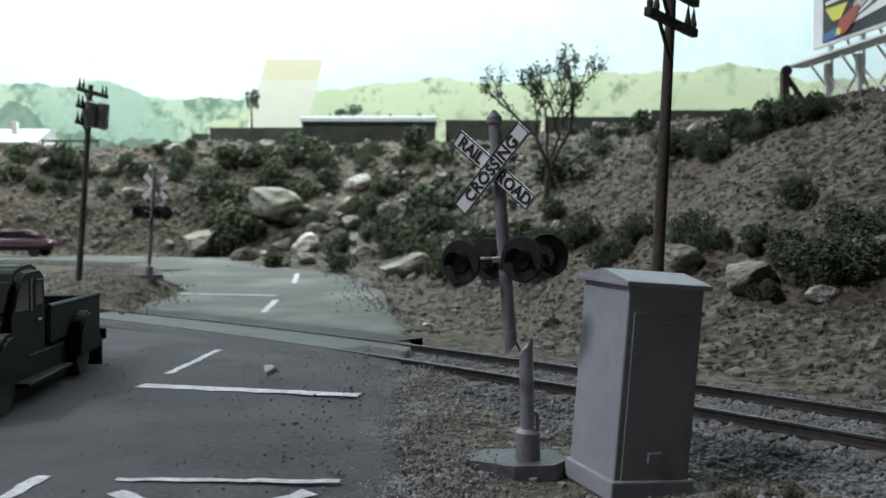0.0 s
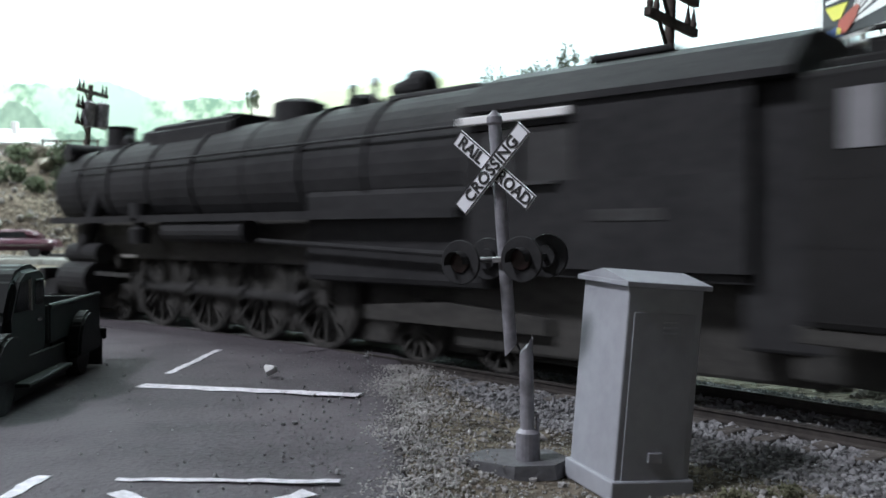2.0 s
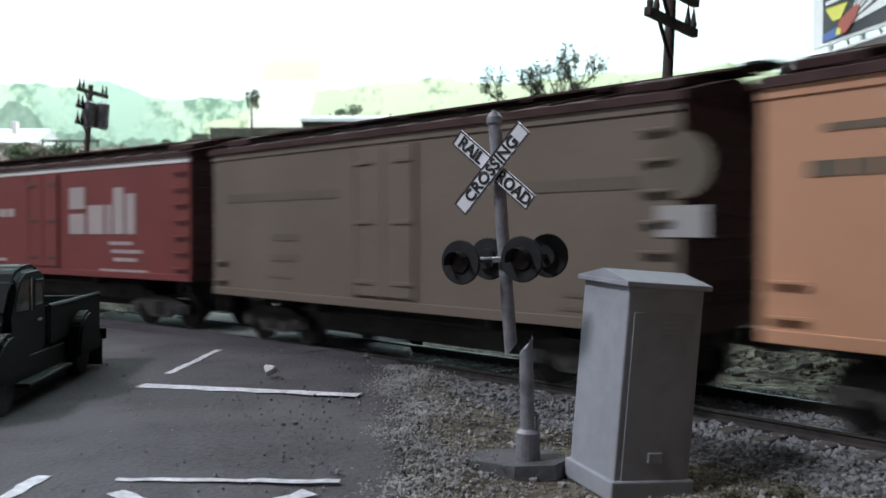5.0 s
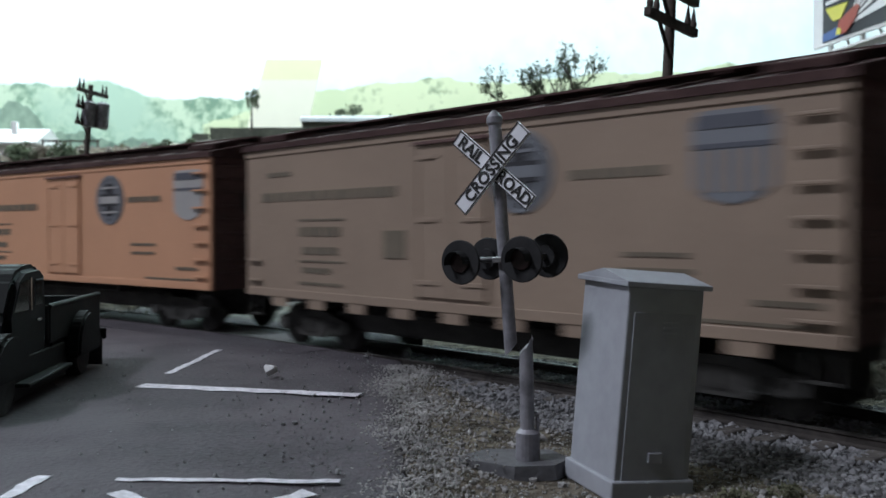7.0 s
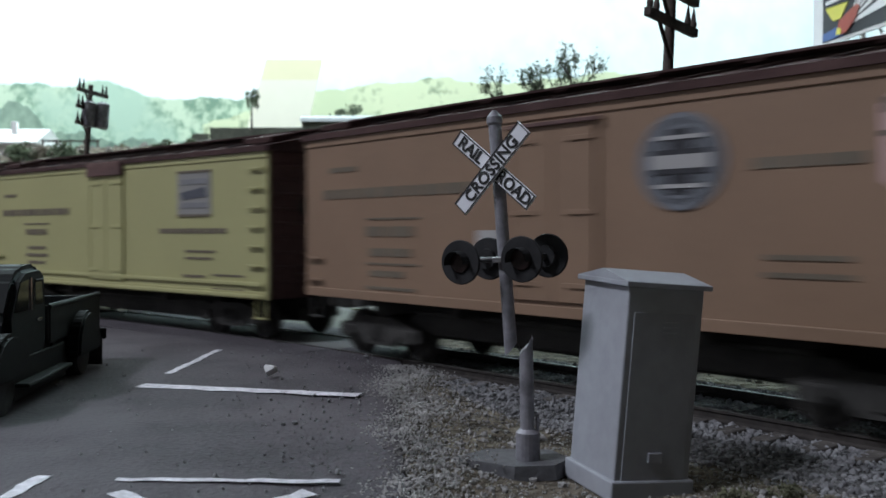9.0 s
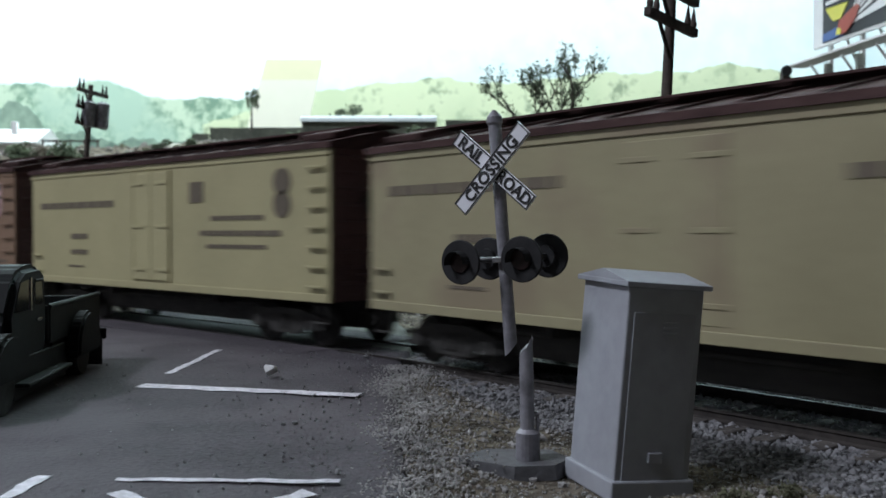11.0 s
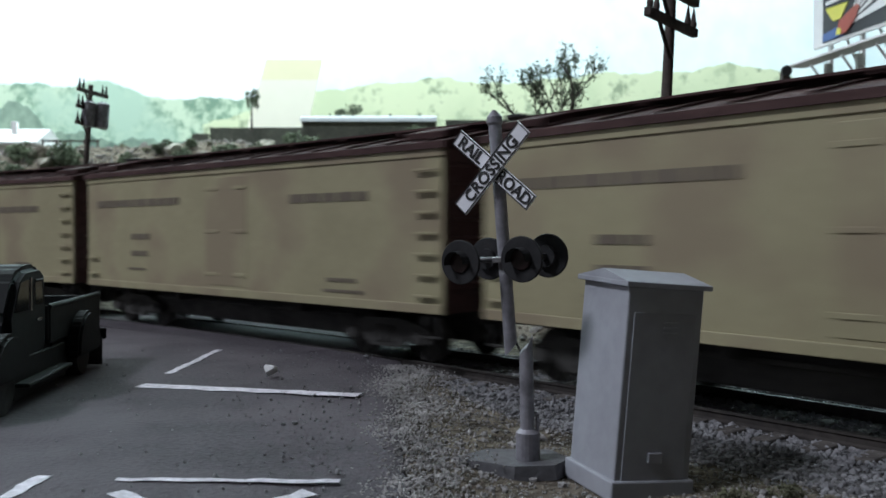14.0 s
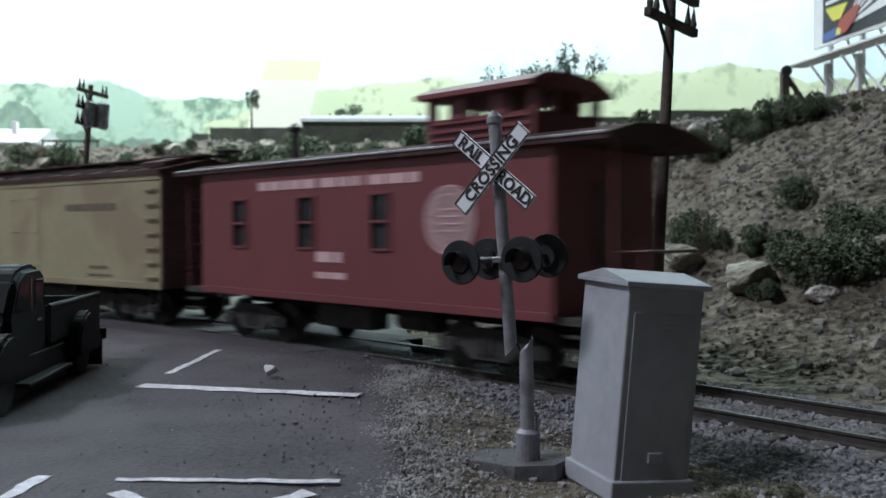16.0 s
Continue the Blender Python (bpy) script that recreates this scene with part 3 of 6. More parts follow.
def telegraph_pole(label, x, y, z, h, lean, r, arms, turn, cans=False):
    """A wooden pole with crossarms, braces and insulators."""
    t = thing("telegraph_pole", label, "telegraph pole", P(x, y, z, 0, lean, 0), "telegraph poles")
    gap = .55 if not cans else .62
    part("pole", lathe(B(), [(-.6, r), (h * .5, r * .92), (h, r * .75)], seg=14), POLE_WOOD, t)
    for k in range(arms):
        za = h - .3 - k * gap
        mm = P(0, 0, za, 0, 0, turn) @ P(0 if cans else -.13, 0, 0)
        arm = part("crossarm", box(B(), (0, -r * .9, 0), (1.9, .13, .15), bevel=.015), POLE_WOOD, t, m=mm)
        for dx in (-.86, -.62, .62, .86):
            bm = B()
            lathe(bm, [(.05, .03), (.10, .055), (.16, .06), (.22, .045), (.32, .032), (.44, .01)], seg=10, at=(dx, -r * .9, 0))
            part("insulator", bm, POLE_WOOD if not cans else BLACK, arm)
        for sx in (-1,):
            part("brace", rod(B(), (sx * .5, -r * .9, -.06), (0, -r * .8, -.62), .035, seg=6), POLE_WOOD, t, m=mm)
    if cans:
        for dx, dy in ((.12, -.36), (.55, -.1)):
            bm = B()
            lathe(bm, [(-.5, .22), (-.46, .25), (.42, .25), (.46, .2), (.52, .06)], seg=16, at=(dx, dy, h - 1.15))
            part("transformer", bm, SILVER, t, "grey drum transformer")


def relay_cabinet():
    t = thing("relay_cabinet", "grey metal relay cabinet with a peaked lid beside the track", "relay cabinet", P(1.845, 8.78, -.31) @ pose(0, 0, 0, 0, 4.6, 0) @ pose(0, 0, 0, 0, 0, 20.3))
    part("body", box(B(), (0, 0, 1.037), (.85, .85, 2.035), bevel=.018), GREY_PAINT, t)
    part("skirt", box(B(), (0, 0, .10), (.93, .93, .20), bevel=.02), GREY_PAINT, t)
    for sx in (-1, 1):
        for sy in (-1, 1):
            part("foot", box(B(), (sx * .40, sy * .40, -.07), (.08, .08, .2), bevel=.01), GREY_PAINT, t)
    bm = B()
    box(bm, (0, 0, 2.075), (.96, .96, .05), bevel=.008)
    prism(bm, [(-.475, 2.1), (0, 2.195), (.475, 2.1)], -.475, .475, "X")
    part("lid", bm, GREY_PAINT, t, "shallow peaked lid")
    part("door", box(B(), (.0, -.425, .98), (.70, .02, 1.66), bevel=.006), GREY_PAINT, t)
    for dz in (0, .05, .10):
        part("vent_slat", box(B(), (.06, -.44, 1.62 + dz), (.16, .02, .02), bevel=.004), GREY_PAINT, t)
    part("handle", box(B(), (.0, -.445, .42), (.16, .03, .10), bevel=.01), GREY_PAINT, t)


# ---- plants and rocks ----
def bush_mesh(seed, material, n=420, flat=0.62, leaf=1.0):
    """A clump of foam foliage: many small ragged lumps over several lobes."""
    rng = np.random.RandomState(seed)
    lobes = np.concatenate([rng.uniform(-.30, .30, (7, 2)), rng.uniform(.12, .42, (7, 1))], 1)
    which = rng.randint(0, 7, n)
    d = rng.normal(0, 1, (n, 3))
    d /= np.linalg.norm(d, axis=1)[:, None]
    c = lobes[which] + d * (rng.uniform(.5, 1.0, (n, 1)) ** .6) * rng.uniform(.17, .27, (7, 1))[which]
    c[:, 2] = np.maximum(c[:, 2] * flat / .62, -.02)
    oct_v = np.array([(1, 0, 0), (-1, 0, 0), (0, 1, 0), (0, -1, 0), (0, 0, 1), (0, 0, -1)], float)
    oct_f = np.array([(0, 2, 4), (2, 1, 4), (1, 3, 4), (3, 0, 4), (2, 0, 5), (1, 2, 5), (3, 1, 5), (0, 3, 5)])
    v = oct_v[None] * rng.uniform(.018, .06, (n, 6, 1)) * leaf
    v = (v + rng.normal(0, .012 * leaf, (n, 6, 3)) + c[:, None]) * K
    f = oct_f[None] + (np.arange(n) * 6)[:, None, None]
    me = bpy.data.meshes.new("bush")
    me.from_pydata(v.reshape(-1, 3).tolist(), [], f.reshape(-1, 3).tolist())
    me.materials.append(material)
    return me


def rock_mesh(seed, material):
    """A faceted boulder: a ball cut by random planes and roughened."""
    rng = random.Random(seed)
    bm = B()
    bmesh.ops.create_icosphere(bm, subdivisions=4, radius=.5)
    cuts = []
    for _ in range(13):
        d = Vector((rng.gauss(0, 1), rng.gauss(0, 1), rng.gauss(0, .8))).normalized()
        cuts.append((d, rng.uniform(.22, .42)))
    for v in bm.verts:
        for d, h in cuts:
            k = v.co.dot(d) - h
            if k > 0:
                v.co -= d * k * .92
        p = v.co * 5 + Vector((seed * 7.1, 0, 0))
        v.co += v.co.normalized() * (noise.noise(p) * .035 + noise.noise(p * 3.2) * .016)
        v.co.z *= .82
    return mesh_of("boulder", bm, material)


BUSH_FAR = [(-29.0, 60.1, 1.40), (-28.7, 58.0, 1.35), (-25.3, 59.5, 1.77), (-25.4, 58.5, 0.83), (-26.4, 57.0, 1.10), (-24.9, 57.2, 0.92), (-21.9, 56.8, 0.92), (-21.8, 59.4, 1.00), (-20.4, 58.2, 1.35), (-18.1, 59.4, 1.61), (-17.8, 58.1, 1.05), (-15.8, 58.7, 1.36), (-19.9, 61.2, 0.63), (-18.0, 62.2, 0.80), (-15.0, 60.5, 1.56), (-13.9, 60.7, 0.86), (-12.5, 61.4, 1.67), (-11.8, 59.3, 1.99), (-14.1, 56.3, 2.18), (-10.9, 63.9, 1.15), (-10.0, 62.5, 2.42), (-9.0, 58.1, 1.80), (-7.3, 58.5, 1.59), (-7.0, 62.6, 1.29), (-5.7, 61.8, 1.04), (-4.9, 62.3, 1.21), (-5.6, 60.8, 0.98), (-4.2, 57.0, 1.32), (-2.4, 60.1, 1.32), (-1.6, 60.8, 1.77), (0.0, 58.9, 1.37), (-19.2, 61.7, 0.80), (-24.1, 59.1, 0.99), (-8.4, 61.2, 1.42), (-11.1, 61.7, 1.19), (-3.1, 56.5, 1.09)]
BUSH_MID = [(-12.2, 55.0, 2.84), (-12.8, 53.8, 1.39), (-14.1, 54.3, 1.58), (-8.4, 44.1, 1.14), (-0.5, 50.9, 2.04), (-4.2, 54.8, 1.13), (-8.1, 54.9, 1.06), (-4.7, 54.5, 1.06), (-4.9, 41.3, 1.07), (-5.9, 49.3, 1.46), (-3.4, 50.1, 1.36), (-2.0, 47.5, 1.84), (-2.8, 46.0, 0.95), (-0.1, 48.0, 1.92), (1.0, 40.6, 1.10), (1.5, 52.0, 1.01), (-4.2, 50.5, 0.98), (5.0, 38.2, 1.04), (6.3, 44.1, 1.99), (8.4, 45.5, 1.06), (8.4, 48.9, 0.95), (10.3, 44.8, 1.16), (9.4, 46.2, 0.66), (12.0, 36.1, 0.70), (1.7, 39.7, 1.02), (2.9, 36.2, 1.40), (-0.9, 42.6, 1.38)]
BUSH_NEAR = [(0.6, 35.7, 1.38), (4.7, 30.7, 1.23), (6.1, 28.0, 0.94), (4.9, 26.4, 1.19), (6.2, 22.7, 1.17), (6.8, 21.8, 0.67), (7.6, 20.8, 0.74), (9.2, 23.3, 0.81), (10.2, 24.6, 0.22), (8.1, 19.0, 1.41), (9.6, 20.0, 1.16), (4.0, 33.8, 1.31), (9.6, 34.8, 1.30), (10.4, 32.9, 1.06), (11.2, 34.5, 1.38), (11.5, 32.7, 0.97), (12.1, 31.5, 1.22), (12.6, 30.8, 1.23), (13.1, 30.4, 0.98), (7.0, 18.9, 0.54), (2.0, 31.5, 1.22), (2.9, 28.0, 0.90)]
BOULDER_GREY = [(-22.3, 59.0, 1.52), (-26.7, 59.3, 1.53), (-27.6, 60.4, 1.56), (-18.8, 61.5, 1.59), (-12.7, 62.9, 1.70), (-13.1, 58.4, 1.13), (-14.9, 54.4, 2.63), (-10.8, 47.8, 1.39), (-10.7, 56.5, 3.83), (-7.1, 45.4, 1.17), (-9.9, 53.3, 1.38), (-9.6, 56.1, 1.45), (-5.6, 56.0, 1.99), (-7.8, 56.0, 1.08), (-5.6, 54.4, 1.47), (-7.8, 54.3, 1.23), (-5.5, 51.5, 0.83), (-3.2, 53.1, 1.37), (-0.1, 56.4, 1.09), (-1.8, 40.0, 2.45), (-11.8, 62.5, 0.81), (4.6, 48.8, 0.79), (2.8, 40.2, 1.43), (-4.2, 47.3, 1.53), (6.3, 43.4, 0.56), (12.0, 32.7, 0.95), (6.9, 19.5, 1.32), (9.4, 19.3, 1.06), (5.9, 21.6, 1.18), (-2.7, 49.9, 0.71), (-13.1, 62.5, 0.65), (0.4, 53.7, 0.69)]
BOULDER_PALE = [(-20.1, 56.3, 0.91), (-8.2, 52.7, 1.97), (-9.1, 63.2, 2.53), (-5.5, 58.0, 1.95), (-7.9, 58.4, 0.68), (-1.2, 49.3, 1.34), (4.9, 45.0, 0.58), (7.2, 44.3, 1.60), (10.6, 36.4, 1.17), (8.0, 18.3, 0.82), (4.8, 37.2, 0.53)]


def plants():
    kinds = [bush_mesh(i, LEAF) for i in range(5)]
    near = [bush_mesh(40 + i, LEAF, 2200, .62, .48) for i in range(4)]
    dry = [bush_mesh(20 + i, LEAF_DRY, 160, .45) for i in range(3)]
    rng = random.Random(11)
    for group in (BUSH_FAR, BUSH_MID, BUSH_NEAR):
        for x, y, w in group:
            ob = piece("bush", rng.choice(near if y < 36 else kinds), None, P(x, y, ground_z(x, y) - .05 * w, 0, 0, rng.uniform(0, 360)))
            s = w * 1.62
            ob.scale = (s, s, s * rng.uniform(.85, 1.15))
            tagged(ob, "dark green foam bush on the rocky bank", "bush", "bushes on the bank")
    count = 0
    while count < 330:
        x, y = (rng.uniform(-30, 14), rng.uniform(20, 63)) if count % 2 else (rng.gauss(-4, 6), rng.gauss(50, 7))
        db, sb = to_line(np.array([x]), np.array([y]), BASE)
        if sb[0] < 0 or db[0] < 1 or (x > 2 and y < 44 and rng.random() < .88):
            continue
        count += 1
        small = rng.random() < .45
        ob = piece("shrub" if small else "bush", rng.choice(dry if small else (near if y < 36 else kinds)), None, P(x, y, ground_z(x, y) - .04, 0, 0, rng.uniform(0, 360)))
        s = rng.uniform(.4, 1.0) * (1 if y > 34 else .6)
        ob.scale = (s, s, s)
        tagged(ob, "small dry olive shrub on the bank" if small else "dark green foam bush on the rocky bank", "shrub" if small else "bush", "shrubs on the bank" if small else "bushes on the bank")
    for x, y, w in ((2.75, 8.1, .5), (2.3, 7.9, .3), (3.3, 8.4, .4)):
        ob = piece("weed_tuft", rng.choice(dry), None, P(x, y, -.3, 0, 0, rng.uniform(0, 360)))
        ob.scale = (w, w, w)
        tagged(ob, "small dry weed tuft at the cabinet's foot", "weeds", "weed tufts")


def boulders():
    grey = [rock_mesh(i, ROCK) for i in range(1, 6)]
    pale = [rock_mesh(i, ROCK_PALE) for i in range(7, 10)]
    rng = random.Random(5)
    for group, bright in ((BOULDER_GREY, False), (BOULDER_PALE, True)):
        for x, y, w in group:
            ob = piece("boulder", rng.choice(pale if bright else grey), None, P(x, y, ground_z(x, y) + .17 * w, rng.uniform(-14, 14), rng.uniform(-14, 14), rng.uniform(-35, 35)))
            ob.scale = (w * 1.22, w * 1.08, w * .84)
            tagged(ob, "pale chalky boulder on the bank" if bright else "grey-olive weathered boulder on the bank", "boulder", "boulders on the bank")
    count = 0
    while count < 170:
        x, y = (rng.gauss(-5, 6), rng.gauss(50, 6)) if count % 3 else (rng.uniform(-30, 13), rng.uniform(22, 62))
        db, sb = to_line(np.array([x]), np.array([y]), BASE)
        if sb[0] < 0 or y > 63 or (x > 3 and y < 44):
            continue
        count += 1
        w = rng.uniform(.3, .8)
        bright = rng.random() < .25
        ob = piece("boulder", rng.choice(pale if bright else grey), None, P(x, y, ground_z(x, y) + .15 * w, rng.uniform(-20, 20), rng.uniform(-20, 20), rng.uniform(0, 360)))
        ob.scale = (w * 1.2, w, w * .9)
        tagged(ob, "small pale rock among the bushes" if bright else "small grey rock among the bushes", "boulder", "small rocks on the bank")
    me = rock_mesh(31, WHITE)
    ob = piece("pebble", me, None, P(-2.71, 13.7, .10, 8, 0, 40))
    ob.scale = (.22, .22, .34)
    tagged(ob, "single white pebble lying on the road", "pebble")
    ob = piece("pebble", me, None, P(-.41, 23.6, ground_z(-.41, 23.6) + .07, 0, 0, 10))
    ob.scale = (.30, .22, .16)
    tagged(ob, "flat white stone beside the track", "pebble")


def gravel():
    rng = np.random.RandomState(8)
    # ballast by the rails
    n = 72000
    s, o = rng.uniform(-13, 30, n), rng.uniform(-3.6, 3.2, n)
    keep = (np.abs(np.abs(o) - .735) > .10) & ((s < 2.0) | (s > 13.6)) & (np.abs(o) < 3.6)
    s, o = s[keep], o[keep]
    p = np.array([track(a, b) for a, b in zip(s, o)])
    z = np.where(np.abs(o) < 1.7, -.155, -.17 - (np.abs(o) - 1.7) * .20)
    stones("ballast", p[:, 0], p[:, 1], z, rng.uniform(.016, .048, len(s)), BALLAST, "grey crushed stone ballast along the track", "ballast", 1)
    # verge between road and track
    n = 13000
    x, y = rng.uniform(-1.0, 6.5, n), rng.uniform(5.5, 15, n)
    x = np.maximum(x, -1.0 + rng.exponential(.35, n) * (y > 0))
    d = np.array([(x[i] + (y[i] - 15.97)) for i in range(n)])
    keep = d < -1.0
    x, y = x[keep], y[keep]
    stones("verge_gravel", x, y, height(x, y) + .012, rng.uniform(.007, .022, len(x)) * rng.choice([.7, 1, 2.4], len(x), p=[.52, .38, .10]), VERGE, "loose grey-brown gravel on the road verge", "gravel", 2)
    n = 6000
    y = rng.uniform(5.5, 15.2, n)
    x = np.interp(y, [q[1] for q in ROAD], [q[0] for q in ROAD]) + 3.60 + rng.normal(0, .24, n) + .15 * np.sin(y * 2.3)
    stones("road_edge_gravel", x, y, np.maximum(height(x, y), -.055) + .01, rng.uniform(.007, .024, n), VERGE, "loose gravel spilling over the road edge", "gravel", 7)
    # crumbs on the road
    n = 420
    y = rng.uniform(7.2, 17, n)
    x = np.minimum(-.5 - .05 * y - rng.exponential(.9, n), -.7)
    x[:70] = rng.uniform(-6.5, -.8, 70)
    stones("road_grit", x, y, np.array([road_z(v) for v in y]) + .0, rng.uniform(.006, .020, n) * rng.choice([1, 1.8], n, p=[.86, .14]), BALLAST, "dark crumbs scattered on the road", "grit", 3)
    y = rng.uniform(24, 45, 700)
    x = np.interp(y, [q[1] for q in ROAD], [q[0] for q in ROAD]) + rng.choice([-1, 1, 1], 700) * (4.0 - np.abs(rng.normal(0, .7, 700)))
    stones("far_road_grit", x, y, np.array([road_z(v) for v in y]), rng.uniform(.012, .045, 700), RUBBLE, "small stones scattered along the far road", "grit", 9)
    # rubble on the bank and at its foot
    n = 26000
    x, y = rng.uniform(-32, 18, n), rng.uniform(13, 64, n)
    db, sb = to_line(x, y, BASE)
    keep = (sb > 0) | (db < .9) | ((db < 2.4) & (y > 22) & (y < 40) & (rng.uniform(0, 1, n) < .6))
    x, y = x[keep], y[keep]
    stones("bank_rubble", x, y, height(x, y), rng.uniform(.03, .12, len(x)) * rng.choice([.7, 1, 1.9], len(x), p=[.5, .4, .1]) * np.where(y > 36, 1.6, 1), RUBBLE, "loose rubble lying on the rocky bank", "rubble", 4)
    n = 11000
    x, y = rng.uniform(0, 17, n), rng.uniform(14, 42, n)
    db, sb = to_line(x, y, BASE)
    x, y = x[sb > 0], y[sb > 0]
    stones("bank_clods", x, y, height(x, y), rng.uniform(.02, .075, len(x)), CLOD, "crumbly brown clods on the cut bank", "rubble", 12)
    n = 4200
    x, y = rng.uniform(-18, -9.2, n), rng.uniform(27, 44, n)
    stones("mound_rubble", x, y, height(x, y), rng.uniform(.02, .075, n) * rng.choice([.7, 1, 1.8], n, p=[.5, .4, .1]), RUBBLE, "loose rubble on the mound by the far signal", "rubble", 6)


def bare_tree():
    """A thin, nearly bare tree: forked limbs with few leaves in clusters."""
    x, y = 4.5, 38.7
    t = thing("bare_tree", "thin dark tree with sparse small leaves", "tree", P(x, y, ground_z(x, y) - .1, 0, 0, 180) @ Matrix.Diagonal((.84, .84, .97, 1)))
    rng = random.Random(21)
    bm, tips = B(), []

    def grow(p, d, length, r, depth):
        n = 3
        for i in range(n):
            d = (d + Vector((rng.uniform(-.16, .16), rng.uniform(-.16, .16), .05))).normalized()
            e = p + d * length / n
            rod(bm, p, e, r * (1 - .25 * i / n), r * (1 - .25 * (i + 1) / n), 6 if depth < 3 else 4)
            p = e
            if depth >= 2:
                tips.append((p, depth))
        if depth < 5:
            for k in range(2 if depth else 4):
                a = rng.uniform(0, 6.28)
                out = Vector((math.cos(a), math.sin(a), rng.uniform(.1, .55)))
                grow(p, (d * .75 + out * .62).normalized(), length * rng.uniform(.62, .86), r * .66, depth + 1)

    grow(Vector((0, 0, 0)), Vector((.04, 0, 1)), 2.5, .17, 0)
    part("trunk", bm, TWIG, t)
    v, f = [], []
    for p, depth in tips:
        for _ in range(rng.choice((2, 5, 9, 13)) if p.z > 2.6 else 1):
            c = p + Vector((rng.gauss(0, .16), rng.gauss(0, .16), rng.gauss(0, .13)))
            a, b = Vector((rng.gauss(0, 1), rng.gauss(0, 1), rng.gauss(0, 1))).normalized(), Vector((rng.gauss(0, 1), rng.gauss(0, 1), rng.gauss(0, 1))).normalized()
            s = rng.uniform(.05, .12)
            i = len(v)
            v += [tuple((c + q) * K) for q in (a * s, b * s * .6, -a * s, -b * s * .6)]
            f.append((i, i + 1, i + 2, i + 3))
    me = bpy.data.meshes.new("crown")
    me.from_pydata(v, [], f)
    me.materials.append(LEAF)
    piece("crown", me, t, label="sparse dark leaves")


def far_tree(x, y, z, w, h, seed):
    t = thing("small_tree", "small dark tree far behind on the tableland", "tree", P(x, y, z), "far trees")
    part("trunk", rod(B(), (0, 0, -1), (0, 0, h * .6), .09, .05), TWIG, t)
    me = bush_mesh(seed, LEAF, 260)
    ob = piece("crown", me, t, P(0, 0, h * .3))
    ob.scale = (w, w, h * .9)


# ---- vehicles ----
def wheel_part(parent, x, y, r, w, m_rim=None):
    bm = B()
    lathe(bm, [(-w / 2, r * .78), (-w / 2, r * .96), (-w * .3, r), (w * .3, r), (w / 2, r * .96), (w / 2, r * .78)], "Y", 24, (x, y, r))
    tyre = part("wheel", bm, RUBBER, parent)
    bm = B()
    lathe(bm, [(-w * .42, r * .55), (-w * .34, r * .74), (w * .34, r * .74), (w * .42, r * .55)], "Y", 20, (x, y, r))
    part("rim", bm, m_rim or BASE_GREY, tyre)


